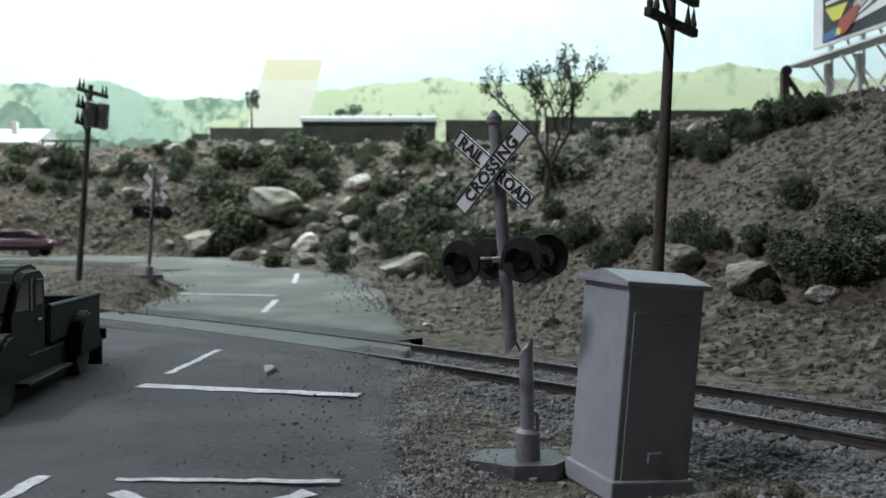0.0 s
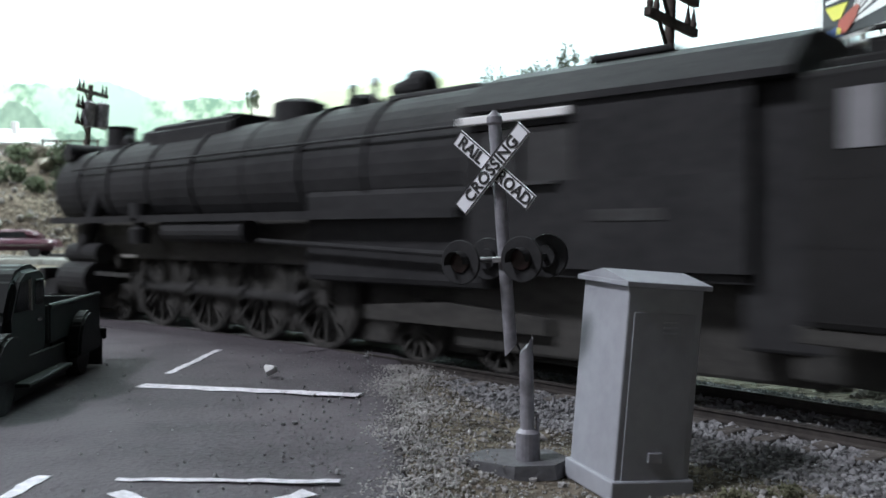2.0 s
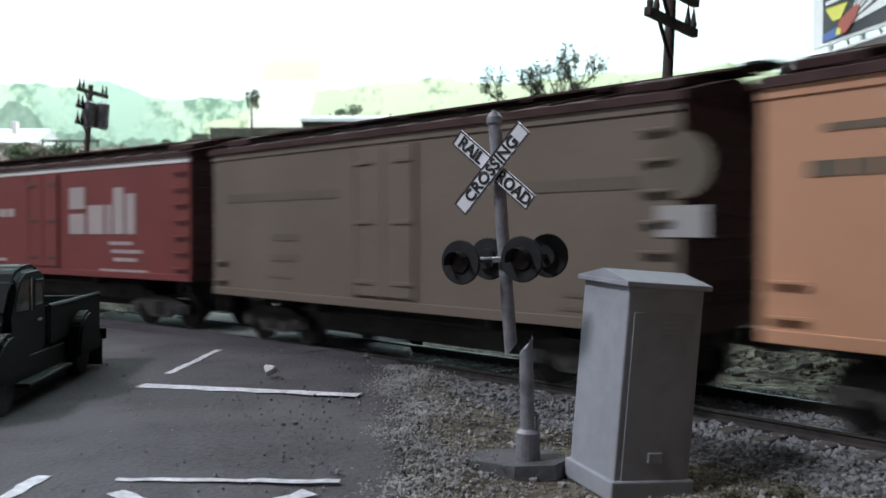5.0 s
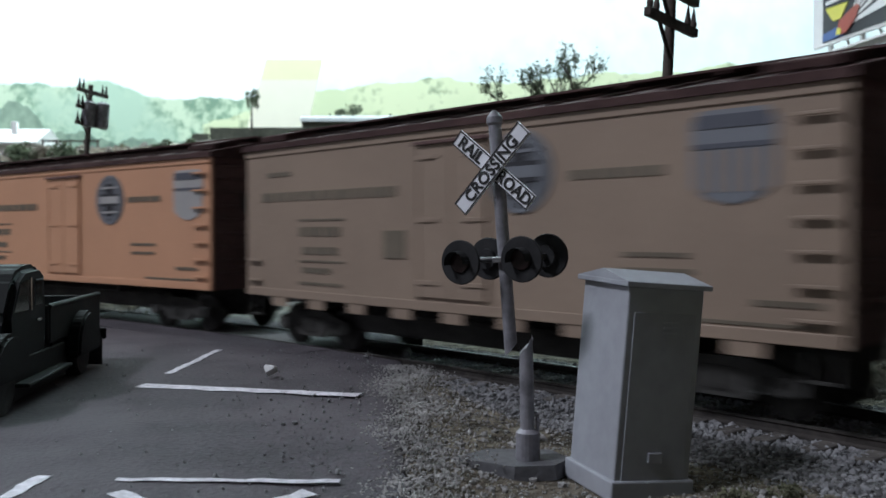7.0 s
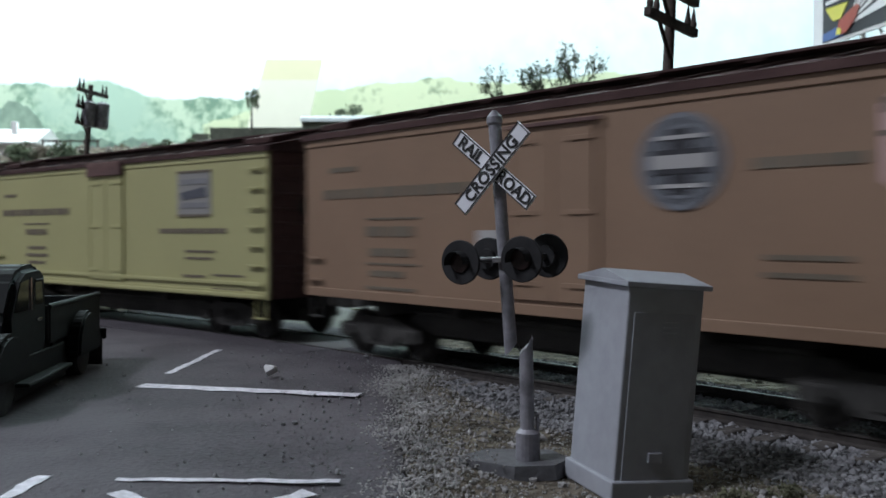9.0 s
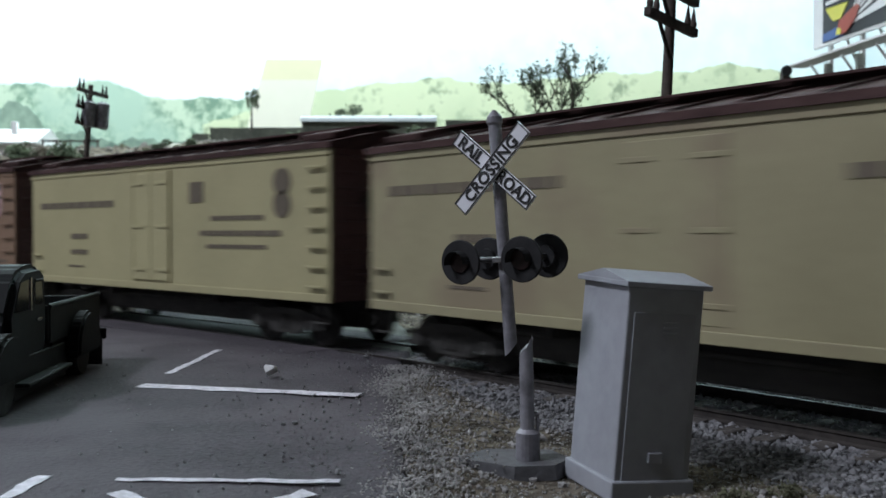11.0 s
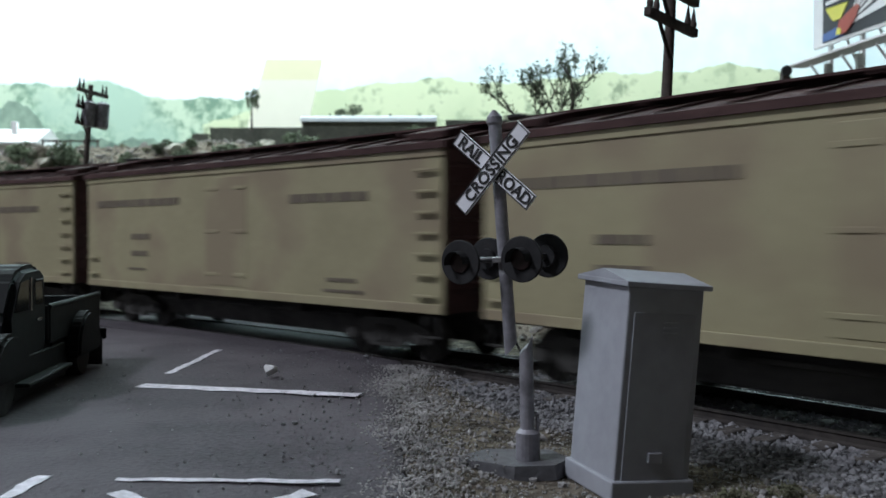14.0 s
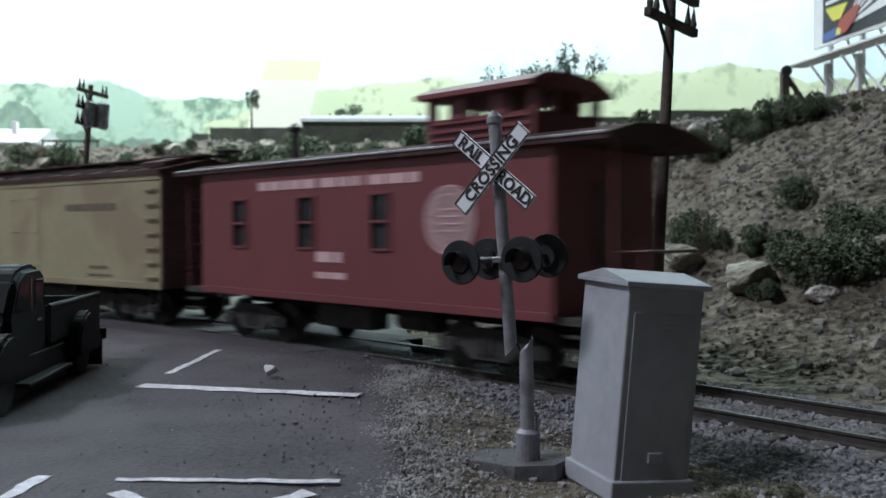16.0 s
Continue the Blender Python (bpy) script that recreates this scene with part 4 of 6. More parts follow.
def pickup():
    """An old pickup, facing the camera; its cargo bed points at the crossing."""
    t = thing("pickup_truck", "old dark green pickup truck standing in the opposite lane", "pickup truck", P(-6.50, 12.25, -.03, 0, 0, -83))
    # local: x forward, y left
    part("frame", box(B(), (-.3, 0, .48), (4.8, .9, .22), bevel=.03), BLACK, t)
    part("bed_floor", box(B(), (-1.72, 0, .72), (2.7, 1.62, .1)), TRUCK_PAINT, t)
    for sy in (-1, 1):
        part("bed_side", box(B(), (-1.72, sy * .80, .94), (2.7, .07, .52), bevel=.02), TRUCK_PAINT, t)
        part("bed_rail", rod(B(), (-3.06, sy * .81, 1.21), (-.38, sy * .81, 1.21), .045), TRUCK_PAINT, t)
        bm = B()
        pts = [(.62 * math.cos(radians(a)) - 1.75, .62 * math.sin(radians(a)) + .42) for a in range(0, 181, 15)]
        prism(bm, pts + [(-2.42, .36), (-1.08, .36)], sy * .82, sy * 1.04)
        bmesh.ops.bevel(bm, geom=list(bm.edges), offset=.04, segments=2, affect="EDGES")
        part("rear_fender", bm, TRUCK_PAINT, t)
        wheel_part(t, -1.75, sy * .80, .38, .22)
        wheel_part(t, 1.55, sy * .78, .38, .2)
        bm = B()
        pts = [(.66 * math.cos(radians(a)) + 1.55, .60 * math.sin(radians(a)) + .44) for a in range(0, 181, 15)]
        prism(bm, pts, sy * .62, sy * 1.0)
        bmesh.ops.bevel(bm, geom=list(bm.edges), offset=.05, segments=2, affect="EDGES")
        part("front_fender", bm, TRUCK_PAINT, t)
        part("running_board", box(B(), (.1, sy * .88, .30), (1.9, .26, .06), bevel=.02), TRUCK_PAINT, t)
        # made-up panels and flap that block light under the truck, for its dark underside
        part("sill_panel", box(B(), (.0, sy * .80, .36), (2.2, .06, .52), bevel=.02), TRUCK_PAINT, t)
        part("bed_skirt", box(B(), (-1.9, sy * .74, .44), (2.4, .05, .62), bevel=.015), TRUCK_PAINT, t)
        part("mud_flap", box(B(), (-2.52, sy * .84, .28), (.03, .34, .46), bevel=.008), RUBBER, t)
        part("headlight", lathe(B(), [(2.05, .03), (2.2, .13), (2.24, .13)], "X", 16, (0, sy * .66, .92)), CHROME, t)
    part("bed_front", box(B(), (-.36, 0, .98), (.06, 1.62, .5), bevel=.015), TRUCK_PAINT, t)
    part("tailgate", box(B(), (-3.08, 0, .93), (.07, 1.62, .52), bevel=.02), TRUCK_PAINT, t)
    part("rear_bumper", box(B(), (-3.22, 0, .50), (.1, 1.8, .2), bevel=.03), TRUCK_PAINT, t)
    bm = B()
    prism(bm, [(-.30, .5), (1.15, .5), (1.15, 1.18), (.82, 1.70), (.55, 1.83), (-.05, 1.85), (-.28, 1.72), (-.34, 1.2)], -.80, .80)
    bmesh.ops.bevel(bm, geom=list(bm.edges), offset=.09, segments=3, affect="EDGES")
    cab = part("cab", bm, TRUCK_PAINT, t)
    for sy in (-1, 1):
        bm = B()
        prism(bm, [(.40, 1.24), (.98, 1.24), (.74, 1.62), (.40, 1.66)], sy * .795, sy * .81)
        part("side_window", bm, GLASS_DARK, cab)
        bm = B()
        prism(bm, [(-.14, 1.28), (.16, 1.28), (.16, 1.60), (-.10, 1.60)], sy * .795, sy * .808)
        part("corner_window", bm, GLASS_DARK, cab)
        part("window_trim", rod(B(), (.38, sy * .815, 1.22), (.38, sy * .815, 1.68), .02, seg=6), CHROME, cab)
        part("window_trim", rod(B(), (-.14, sy * .81, 1.63), (.16, sy * .81, 1.63), .012, seg=6), DARK_STEEL, cab)
        part("door_handle", box(B(), (.1, sy * .83, 1.08), (.16, .04, .04), bevel=.01), CHROME, cab)
    part("rear_window", box(B(), (-.335, 0, 1.48), (.03, .95, .3), bevel=.01), GLASS_DARK, cab)
    bm = B()
    prism(bm, [(1.12, .5), (2.1, .5), (2.1, 1.05), (1.9, 1.16), (1.12, 1.2)], -.52, .52)
    bmesh.ops.bevel(bm, geom=list(bm.edges), offset=.1, segments=3, affect="EDGES")
    part("hood", bm, TRUCK_PAINT, t)
    part("grille", box(B(), (2.13, 0, .78), (.05, .8, .42), bevel=.02), CHROME, t)
    part("front_bumper", box(B(), (2.3, 0, .48), (.1, 1.75, .16), bevel=.03), CHROME, t)


def sedan():
    t = thing("sedan_car", "maroon rounded fifties sedan with a chrome side strip", "car", P(-24.0, 48.6, .93, 0, 0, 184))
    bm = B()
    prism(bm, [(-2.5, .35), (2.5, .35), (2.55, .75), (2.35, .98), (1.0, 1.04), (-1.2, 1.04), (-2.45, .92), (-2.6, .7)], -.9, .9)
    bmesh.ops.bevel(bm, geom=list(bm.edges), offset=.12, segments=3, affect="EDGES")
    part("body", bm, MAROON, t, round_shade=True)
    bm = B()
    prism(bm, [(-1.75, 1.0), (1.05, 1.0), (.55, 1.40), (.1, 1.52), (-.8, 1.52), (-1.3, 1.38)], -.74, .74)
    bmesh.ops.bevel(bm, geom=list(bm.edges), offset=.1, segments=3, affect="EDGES")
    cabin = part("cabin", bm, MAROON, t, round_shade=True)
    for sy in (-1, 1):
        bm = B()
        prism(bm, [(-1.2, 1.08), (.75, 1.08), (.4, 1.38), (-1.0, 1.38)], sy * .735, sy * .75)
        part("side_window", bm, GLASS_DARK, cabin)
        part("chrome_strip", box(B(), (-.1, sy * .905, .66), (4.5, .02, .06), bevel=.008), CHROME, t)
        for x in (-1.55, 1.6):
            wheel_part(t, x, sy * .76, .34, .2, CHROME)
    for x in (-2.62, 2.6):
        part("bumper", box(B(), (x, 0, .48), (.12, 1.7, .16), bevel=.04), CHROME, t)
    for sy in (-.65, .65):
        part("headlight", lathe(B(), [(2.45, .08), (2.54, .12), (2.58, .1)], "X", 14, (0, sy, .78)), CHROME, t)


def billboard():
    """A tall hoarding on a white lattice, turned along the hill."""
    x0, y0 = 14.6, 34.0
    t = thing("billboard", "large advertising billboard on a white lattice frame", "billboard", P(x0, y0, 9.35, 0, 0, -80))
    L, H = 8.5, 3.9
    part("panel", box(B(), (L / 2 - .25, .1, H / 2 + .04), (L + .5, .16, H - .08), bevel=.02), WHITE, t)
    part("picture_field", box(B(), (L / 2, 0, H / 2), (L - .35, .03, H - .4)), BILL_BLACK, t, "black picture field")
    bm = B()
    prism(bm, [(.42, 1.75), (1.72, 1.75), (1.72, 1.38), (1.3, .88), (.85, .88), (.42, 1.38)], -.05, -.02)
    part("emblem", bm, BILL_YELLOW, t, "yellow emblem shape")
    bm = B()
    prism(bm, [(.3, 1.48), (1.8, 1.40), (1.8, 1.72), (.3, 1.82)], -.08, -.052)
    part("emblem_field", bm, BILL_BLACK, t)
    part("emblem_bar", box(B(), (1.05, -.09, 1.62), (1.2, .012, .13)), WHITE, t)
    bm = B()
    prism(bm, [(.2, .22), (1.5, .22), (1.2, .62), (.2, .5)], -.04, -.018)
    part("blue_field", bm, BILL_BLUE, t)
    for i, (a0, a1) in enumerate(((6, 15), (19, 25), (29, 33), (36, 43), (47, 50))):
        bm = B()
        c0, s0, c1, s1 = math.cos(radians(a0)), math.sin(radians(a0)), math.cos(radians(a1)), math.sin(radians(a1))
        r1 = 4.6 if a1 < 40 else 3.9
        prism(bm, [(1.5 + c0 * .5, .5 + s0 * .5), (1.5 + c0 * r1, .5 + s0 * r1), (1.5 + c1 * r1, .5 + s1 * r1), (1.5 + c1 * .5, .5 + s1 * .5)], -.045, -.018)
        part("ray", bm, WHITE, t, "white ray of the picture")
    bm = B()
    prism(bm, [(1.15, .42), (1.35, .26), (1.7, .30), (2.25, .70), (2.45, 1.08), (2.25, 1.18), (1.75, .98), (1.3, .8)], -.09, -.05)
    part("red_figure", bm, BILL_RED, t, "red painted shape")
    bm = B()
    prism(bm, [(1.12, .3), (1.38, .28), (1.42, .48), (1.2, .55)], -.11, -.092)
    part("yellow_figure", bm, BILL_YELLOW, t)
    part("walkway", box(B(), (L / 2 - .5, -.35, -.48), (L + 1.2, .8, .1), bevel=.02), WHITE, t)
    for i in range(5):
        x = .3 + i * 1.9
        part("upright", box(B(), (x, .25, -.6), (.14, .14, 2.2), bevel=.01), WHITE, t)
        part("leg", box(B(), (x, .1, -1.9), (.18, .18, 2.6), bevel=.015), WHITE, t)
        part("bracket", rod(B(), (x, -.6, -.66), (x, .1, -1.5), .05, seg=6), WHITE, t)
        if i < 4:
            part("diagonal", rod(B(), (x, .12, -1.0), (x + 1.9, .12, -2.6), .055, seg=6), WHITE, t)
            part("diagonal", rod(B(), (x, .25, -2.7), (x + 1.9, .25, -1.0), .055, seg=6), WHITE, t)
        part("back_stay", rod(B(), (x, .3, 1.6), (x, 2.6, -2.9), .06, seg=6), WHITE, t)


def hill_post():
    t = thing("track_bumper", "dark timber bumper post on the hill crest", "bumper post", P(12.9, 32.5, 6.6))
    part("post", box(B(), (-.25, 0, .6), (.28, .3, 2.0), bevel=.03), POLE_WOOD, t)
    part("stay", rod(B(), (-.15, 0, 1.4), (.75, 0, .1), .1, seg=8), POLE_WOOD, t)
    part("ring", lathe(B(), [(-.22, .13), (-.2, .2), (-.12, .2), (-.1, .13)], "Y", 18, (-.25, 0, 1.62)), BLACK, t)


# ---- the train; local x forward, y to the left (towards the camera), z up from the rail head ----
SHARED = {}


def shared(key, make, material):
    if key not in SHARED:
        SHARED[key] = mesh_of(key, make(), material)
    return SHARED[key]


AXLES = []


def bogie(parent, x, base=1.68, r=.42):
    b = piece("bogie", shared("bogie", lambda: box(B(), (0, 0, .62), (.34, 1.9, .26), bevel=.03), UNDER), parent, P(x, 0, 0))

    def side_frame():
        bm = B()
        for sy in (-1, 1):
            prism(bm, [(-1.12, .36), (-.98, .34), (-.62, .44), (-.40, .24), (.40, .24), (.62, .44), (.98, .34), (1.12, .36), (1.12, .56), (.98, .6), (.45, .74), (-.45, .74), (-.98, .6), (-1.12, .56)], sy * .97, sy * 1.09)
            for dx in (-.14, 0, .14):
                rod(bm, (dx, sy * 1.08, .34), (dx, sy * 1.08, .62), .06, seg=8)
            for dx in (-.84, .84):
                box(bm, (dx, sy * 1.10, .44), (.26, .10, .24), bevel=.03)
        return bm
    piece("side_frame", shared("side_frame", side_frame, UNDER), b)

    def axle():
        bm = B()
        for sy in (-1, 1):
            lathe(bm, [(sy * .68, r), (sy * .72, r * 1.07) if sy < 0 else (sy * .70, r), (sy * .82, r * .97)], "Y", 22)
            for k in range(4):
                w = k * math.pi / 2
                rod(bm, (r * .6 * math.cos(w), sy * .80, r * .6 * math.sin(w)), (r * .6 * math.cos(w), sy * .83, r * .6 * math.sin(w)), r * .14, seg=8)
        rod(bm, (0, -.9, 0), (0, .9, 0), .08, seg=8)
        return bm
    for dx in (-base / 2, base / 2):
        w = piece("wheelset", shared("wheelset", axle, UNDER), b, P(dx, 0, r))
        AXLES.append((w, dx, r))
    return b


def coupler(parent, x, sx):
    bm = B()
    box(bm, (x + sx * .25, 0, .86), (.5, .2, .22), bevel=.02)
    box(bm, (x + sx * .52, .04, .86), (.22, .34, .3), bevel=.04)
    part("coupler", bm, UNDER, parent)


def bars(name, parent, y, spec, material):
    """Unreadable lettering: one mesh of plain bars, a bar for each word; spec rows: x from, x to, z, height."""
    bm = B()
    rng = random.Random(int(abs(sum(r[0] for r in spec)) * 100))
    for x0, x1, z, h in spec:
        x = x0
        while x > x1 + .05:
            w = min(rng.uniform(.16, .5), x - x1)
            box(bm, (x - w / 2, y, z), (w, .012, h * .86))
            x -= w + h * .32
    part(name, bm, material, parent)


def disc(name, parent, x, y, z, r, material, label="", d=.012):
    return part(name, lathe(B(), [(y - d, r), (y + d, r)], "Y", 28, (x, 0, z)), material, parent, label)


def reefer(label, u0, u1, side, zb, zt, style, roof=None, end=None, skirt=False, rungs=None):
    """A forty-foot refrigerator car from u0 to u1 behind the train's datum."""
    L = u1 - u0
    W = 2.9
    t = thing("freight_car", label, "freight car", group="refrigerator cars of the train")
    t["u"] = (u0 + u1) / 2
    h = L / 2
    part("body", box(B(), (0, 0, (zb + zt) / 2), (L - .04, W - .06, zt - zb)), end or END_BROWN, t, "dark brown car ends")
    for sy in (-1, 1):
        part("side_panel", box(B(), (0, sy * (W / 2 - .03), (zb + zt) / 2), (L - .02, .06, zt - zb - .04), bevel=.01), side, t)
        part("side_sill", box(B(), (0, sy * (W / 2 - .01), zb + .07), (L - .02, .06, .16), bevel=.012), side, t)
        part("fascia", box(B(), (0, sy * (W / 2 - .005), zt - .07), (L, .06, .14), bevel=.012), WHITE if style == "red" else side, t)
        # door in the middle with battens, hinges and a bar
        d = part("door", box(B(), (0, sy * (W / 2 + (-.012 if style == "plain" else .022)), (zb + zt) / 2), (1.5, .045, zt - zb - .42), bevel=.012), side, t)
        for x in (() if style == "plain" else (-.76, 0, .76)):
            part("door_post", box(B(), (x, sy * (W / 2 + .035), (zb + zt) / 2), (.05, .05, zt - zb - .36), bevel=.01), side, d)
        for z in (zb + .45, (zb + zt) / 2, zt - .45):
            for x in (-.52, .52):
                part("hinge", box(B(), (x, sy * (W / 2 + (.01 if style == "plain" else .055)), z), (.46, .03, .07), bevel=.008), end or END_BROWN if style == "red" else side, d)
        # ladder at the trailing end, grabs at the leading one
        for z in np.linspace(zb + .28, zt - .35, 7):
            piece("rung", shared("rung_" + side.name, lambda: box(B(), (0, 0, 0), (.46, .05, .045), bevel=.01), rungs or side), t, P(-h + .36, sy * (W / 2 + .06), z))
        for z in (zb + .3, zb + .7):
            piece("grab_iron", shared("rung_" + side.name, None, None), t, P(h - .36, sy * (W / 2 + .06), z))
        for x in (-h + .3, h - .3):
            bm = B()
            for dx in (-.16, .16):
                box(bm, (x + dx, sy * (W / 2 - .05), zb - .2), (.03, .03, .42))
            box(bm, (x, sy * (W / 2 - .05), zb - .40), (.38, .09, .03))
            part("step", bm, side if skirt else UNDER, t)
        if skirt:
            part("side_skirt", box(B(), (0, sy * (W / 2 + .03), zb + .30), (L - .3, .05, .08), bevel=.015), side, t)
            part("side_skirt", box(B(), (0, sy * (W / 2 + .03), zb + .05), (L - .3, .06, .08), bevel=.015), side, t)
        if style == "tab":
            for i in range(9):
                part("sill_tab", box(B(), (-h + 1.2 + i * (L - 2.4) / 8, sy * (W / 2 - .02), zb - .09), (.5, .05, .2), bevel=.01), side, t)
    # roof
    bm = B()
    e = W / 2 + .07
    prism(bm, [(-e, zt - .01), (-e, zt + .10), (0, zt + .44), (e, zt + .10), (e, zt - .01)], -h - .06, h + .06, "X")
    part("roof", bm, roof or ROOF_BROWN, t, "brown ribbed roof")
    for i in range(13):
        x = -h + .3 + i * (L - .6) / 12
        bm = B()
        prism(bm, [(-e, zt + .105), (0, zt + .445), (e, zt + .105), (e, zt + .14), (0, zt + .48), (-e, zt + .14)], x - .03, x + .03, "X")
        part("roof_rib", bm, roof or ROOF_BROWN, t)
    for y in (-.22, 0, .22):
        part("running_board", box(B(), (0, y, zt + .51), (L + .3, .2, .035)), roof or ROOF_BROWN, t)
    for i in range(8):
        part("board_saddle", box(B(), (-h + .5 + i * (L - 1) / 7, 0, zt + .465), (.08, .7, .06)), roof or ROOF_BROWN, t)
    for sx in (-1, 1):
        for sy in (-1, 1):
            hm = P(sx * (h - .62), sy * .9, zt + .27, sy * -13, 0, 0)
            part("ice_hatch", box(B(), (0, 0, .05), (.9, .66, .12), bevel=.02), roof or ROOF_BROWN, t, m=hm)
        # ribbed end
        for k in range(9):
            part("end_rib", rod(B(), (sx * h * .9975, -1.25, zb + .35 + k * .3), (sx * h * .9975, 1.25, zb + .35 + k * .3), .035, seg=6), end or END_BROWN, t)
        part("brake_platform" if sx < 0 else "end_step", box(B(), (sx * (h + .12), .3, zb + .5), (.2, 1.0, .04)), end or END_BROWN, t)
        coupler(t, sx * h, sx)
        bogie(t, sx * (h - 1.75))
    if style in ("plain", "emblem"):
        part("brake_staff", rod(B(), (-h - .14, -.4, zb + .5), (-h - .14, -.4, zt + .62), .03, seg=6), UNDER, t)
        part("brake_wheel", lathe(B(), [(zt + .60, .26), (zt + .62, .30), (zt + .66, .30), (zt + .70, .12)], "Z", 18, (-h - .14, -.4, 0)), UNDER, t)
    else:
        part("brake_wheel", lathe(B(), [(-h - .22, .26), (-h - .18, .26)], "X", 18, (0, .5, zb + 1.9)), UNDER, t)
    bm = B()
    box(bm, (0, 0, zb - .12), (L - .3, .42, .3))
    # body and sill boxes, made deep to stand in for the shade below
    box(bm, (0, .1, zb - .34), (L - 5.4, 1.5, .5), bevel=.04)
    box(bm, (0, 0, (zb + .34) / 2), (L - 1.0, .34, zb - .34))
    box(bm, (.8, .55, zb - .26), (1.1, .45, .42), bevel=.05)
    box(bm, (-1.2, -.55, zb - .26), (.9, .4, .4), bevel=.05)
    rod(bm, (-.9, .6, zb - .3), (-.1, .6, zb - .3), .2)
    rod(bm, (h - 2.7, .95, zb - .2), (-h + 2.7, .95, zb - .2), .04)
    for x in (-2.2, 2.2):
        box(bm, (x, 0, zb - .1), (.2, 2.6, .2))
    part("underframe", bm, UNDER, t)
    # lettering and emblems on both sides
    y = W / 2 + .008
    for sy in (1, -1):
        g = lambda u: sy * (h - u)
        y0 = sy * y

        def mark(name, rows, material):
            bars(name, t, y0, [(max(g(a), g(b)), min(g(a), g(b)), z, hh) for a, b, z, hh in rows], material)
        if style == "red":
            mark("lettering", [(1.5, 2.7, 3.38, .22), (.6, 4.8, 2.82, .26), (1.5, 2.9, 2.25, .05), (1.7, 2.8, 2.0, .26), (1.8, 2.8, 1.5, .26), (3.0, 4.4, 1.5, .1), (3.0, 4.3, 1.3, .1), (.9, 1.3, 1.78, .2), (1.0, 1.5, 1.4, .1)], LETTER_PALE)
            mark("lettering", [(9.6, 10.6, 2.0, .1), (9.7, 11.0, 1.8, .1), (9.8, 10.8, 1.6, .1), (9.2, 11.2, 1.32, .1)], LETTER_PALE)
            big = ((7.75, 8.5, 2.22, 2.74), (7.75, 8.5, 2.86, 3.42), (8.64, 9.38, 2.22, 2.95), (9.48, 9.72, 2.22, 2.95), (9.80, 10.26, 2.22, 3.36), (10.34, 10.74, 2.22, 3.2))
            for x0, x1, z0, z1 in big:
                part("trade_mark", box(B(), ((g(x0) + g(x1)) / 2, y0 + sy * .004, (z0 + z1) / 2), (abs(x1 - x0), .014, z1 - z0), bevel=.004), LETTER_PALE, t, "large pale trade mark shape")
        elif style in ("orange", "tab", "brown"):
            mark("lettering", [(.6, 4.75, 2.96, .2), (1.9, 3.3, 2.5, .04), (1.9, 3.2, 2.28, .2), (2.0, 3.1, 1.92, .16), (1.9, 3.3, 1.72, .04), (2.0, 2.9, 1.55, .12), (1.9, 3.2, 1.3, .06), (.8, 1.6, 3.4, .1)], LETTER_DARK)
            mark("lettering", [(*((8.4, 9.9) if style == "tab" else (9.15, 10.5)), 3.05, .15), (9.3, 10.3, 1.98, .07), (9.3, 10.3, 1.78, .07), (11.1, 11.9, 1.45, .08), (9.9, 11.8, 1.2, .05)], LETTER_DARK)
            um, zm, us, zs = {"orange": (8.38, 3.06, 11.58, 3.10), "tab": (7.5, 3.14, 10.82, 3.16), "brown": (8.2, 3.13, 11.13, 3.15)}[style]
            xm, xs = g(um), g(us)
            e = disc("round_emblem", t, xm, y0, zm, .61, EMBLEM_BLUE, "grey-blue round emblem with a cross")
            dull = style == "tab"
            for r0, r1 in ((.60, .54), (.46, .42)):
                bm = B()
                lathe(bm, [(y0 + sy * .014, r0), (y0 + sy * .02, r0), (y0 + sy * .02, r1), (y0 + sy * .014, r1), (y0 + sy * .014, r0)], "Y", 32, (xm, 0, zm))
                part("emblem_ring", bm, EMBLEM_GREY, e)
            for sx, sz in ((.30, .80), (.80, .30)):
                part("emblem_cross", box(B(), (xm, y0 + sy * (.018 if sx < .5 else .021), zm), (sx, .012, sz)), BILL_BLACK, e)
            part("emblem_bar", box(B(), (xm, y0 + sy * .026, zm), (.84, .012, .17)), EMBLEM_GREY if dull else EMBLEM_PALE, e)
            for dz in (-.30, .30):
                part("emblem_bar", box(B(), (xm, y0 + sy * .026, zm + dz), (.70, .012, .05)), EMBLEM_GREY if dull else EMBLEM_PALE, e)
            part("door_hood", box(B(), (0, sy * (W / 2 + .05), zt - .22), (1.7, .1, .06), bevel=.01), end or END_BROWN, t, "dark rain hood over the door")
            bm = B()
            prism(bm, [(xs - .40, zs + .56), (xs + .40, zs + .56), (xs + .54, zs + .42), (xs + .52, zs - .36), (xs + .3, zs - .5), (xs, zs - .57), (xs - .3, zs - .5), (xs - .52, zs - .36), (xs - .54, zs + .42)], y0 - .01, y0 + .012)
            tone = EMBLEM_PALE if style == "orange" else (EMBLEM_PINK if style == "brown" else EMBLEM_GREY)
            sh = part("shield_emblem", bm, tone, t, "shield emblem with a dark top band")
            part("shield_band", box(B(), (xs, y0 + sy * .016, zs + .42), (.98, .012, .16)), EMBLEM_BLUE, sh)
            part("shield_band", box(B(), (xs, y0 + sy * .016, zs + .13), (1.06, .012, .06)), EMBLEM_BLUE, sh)
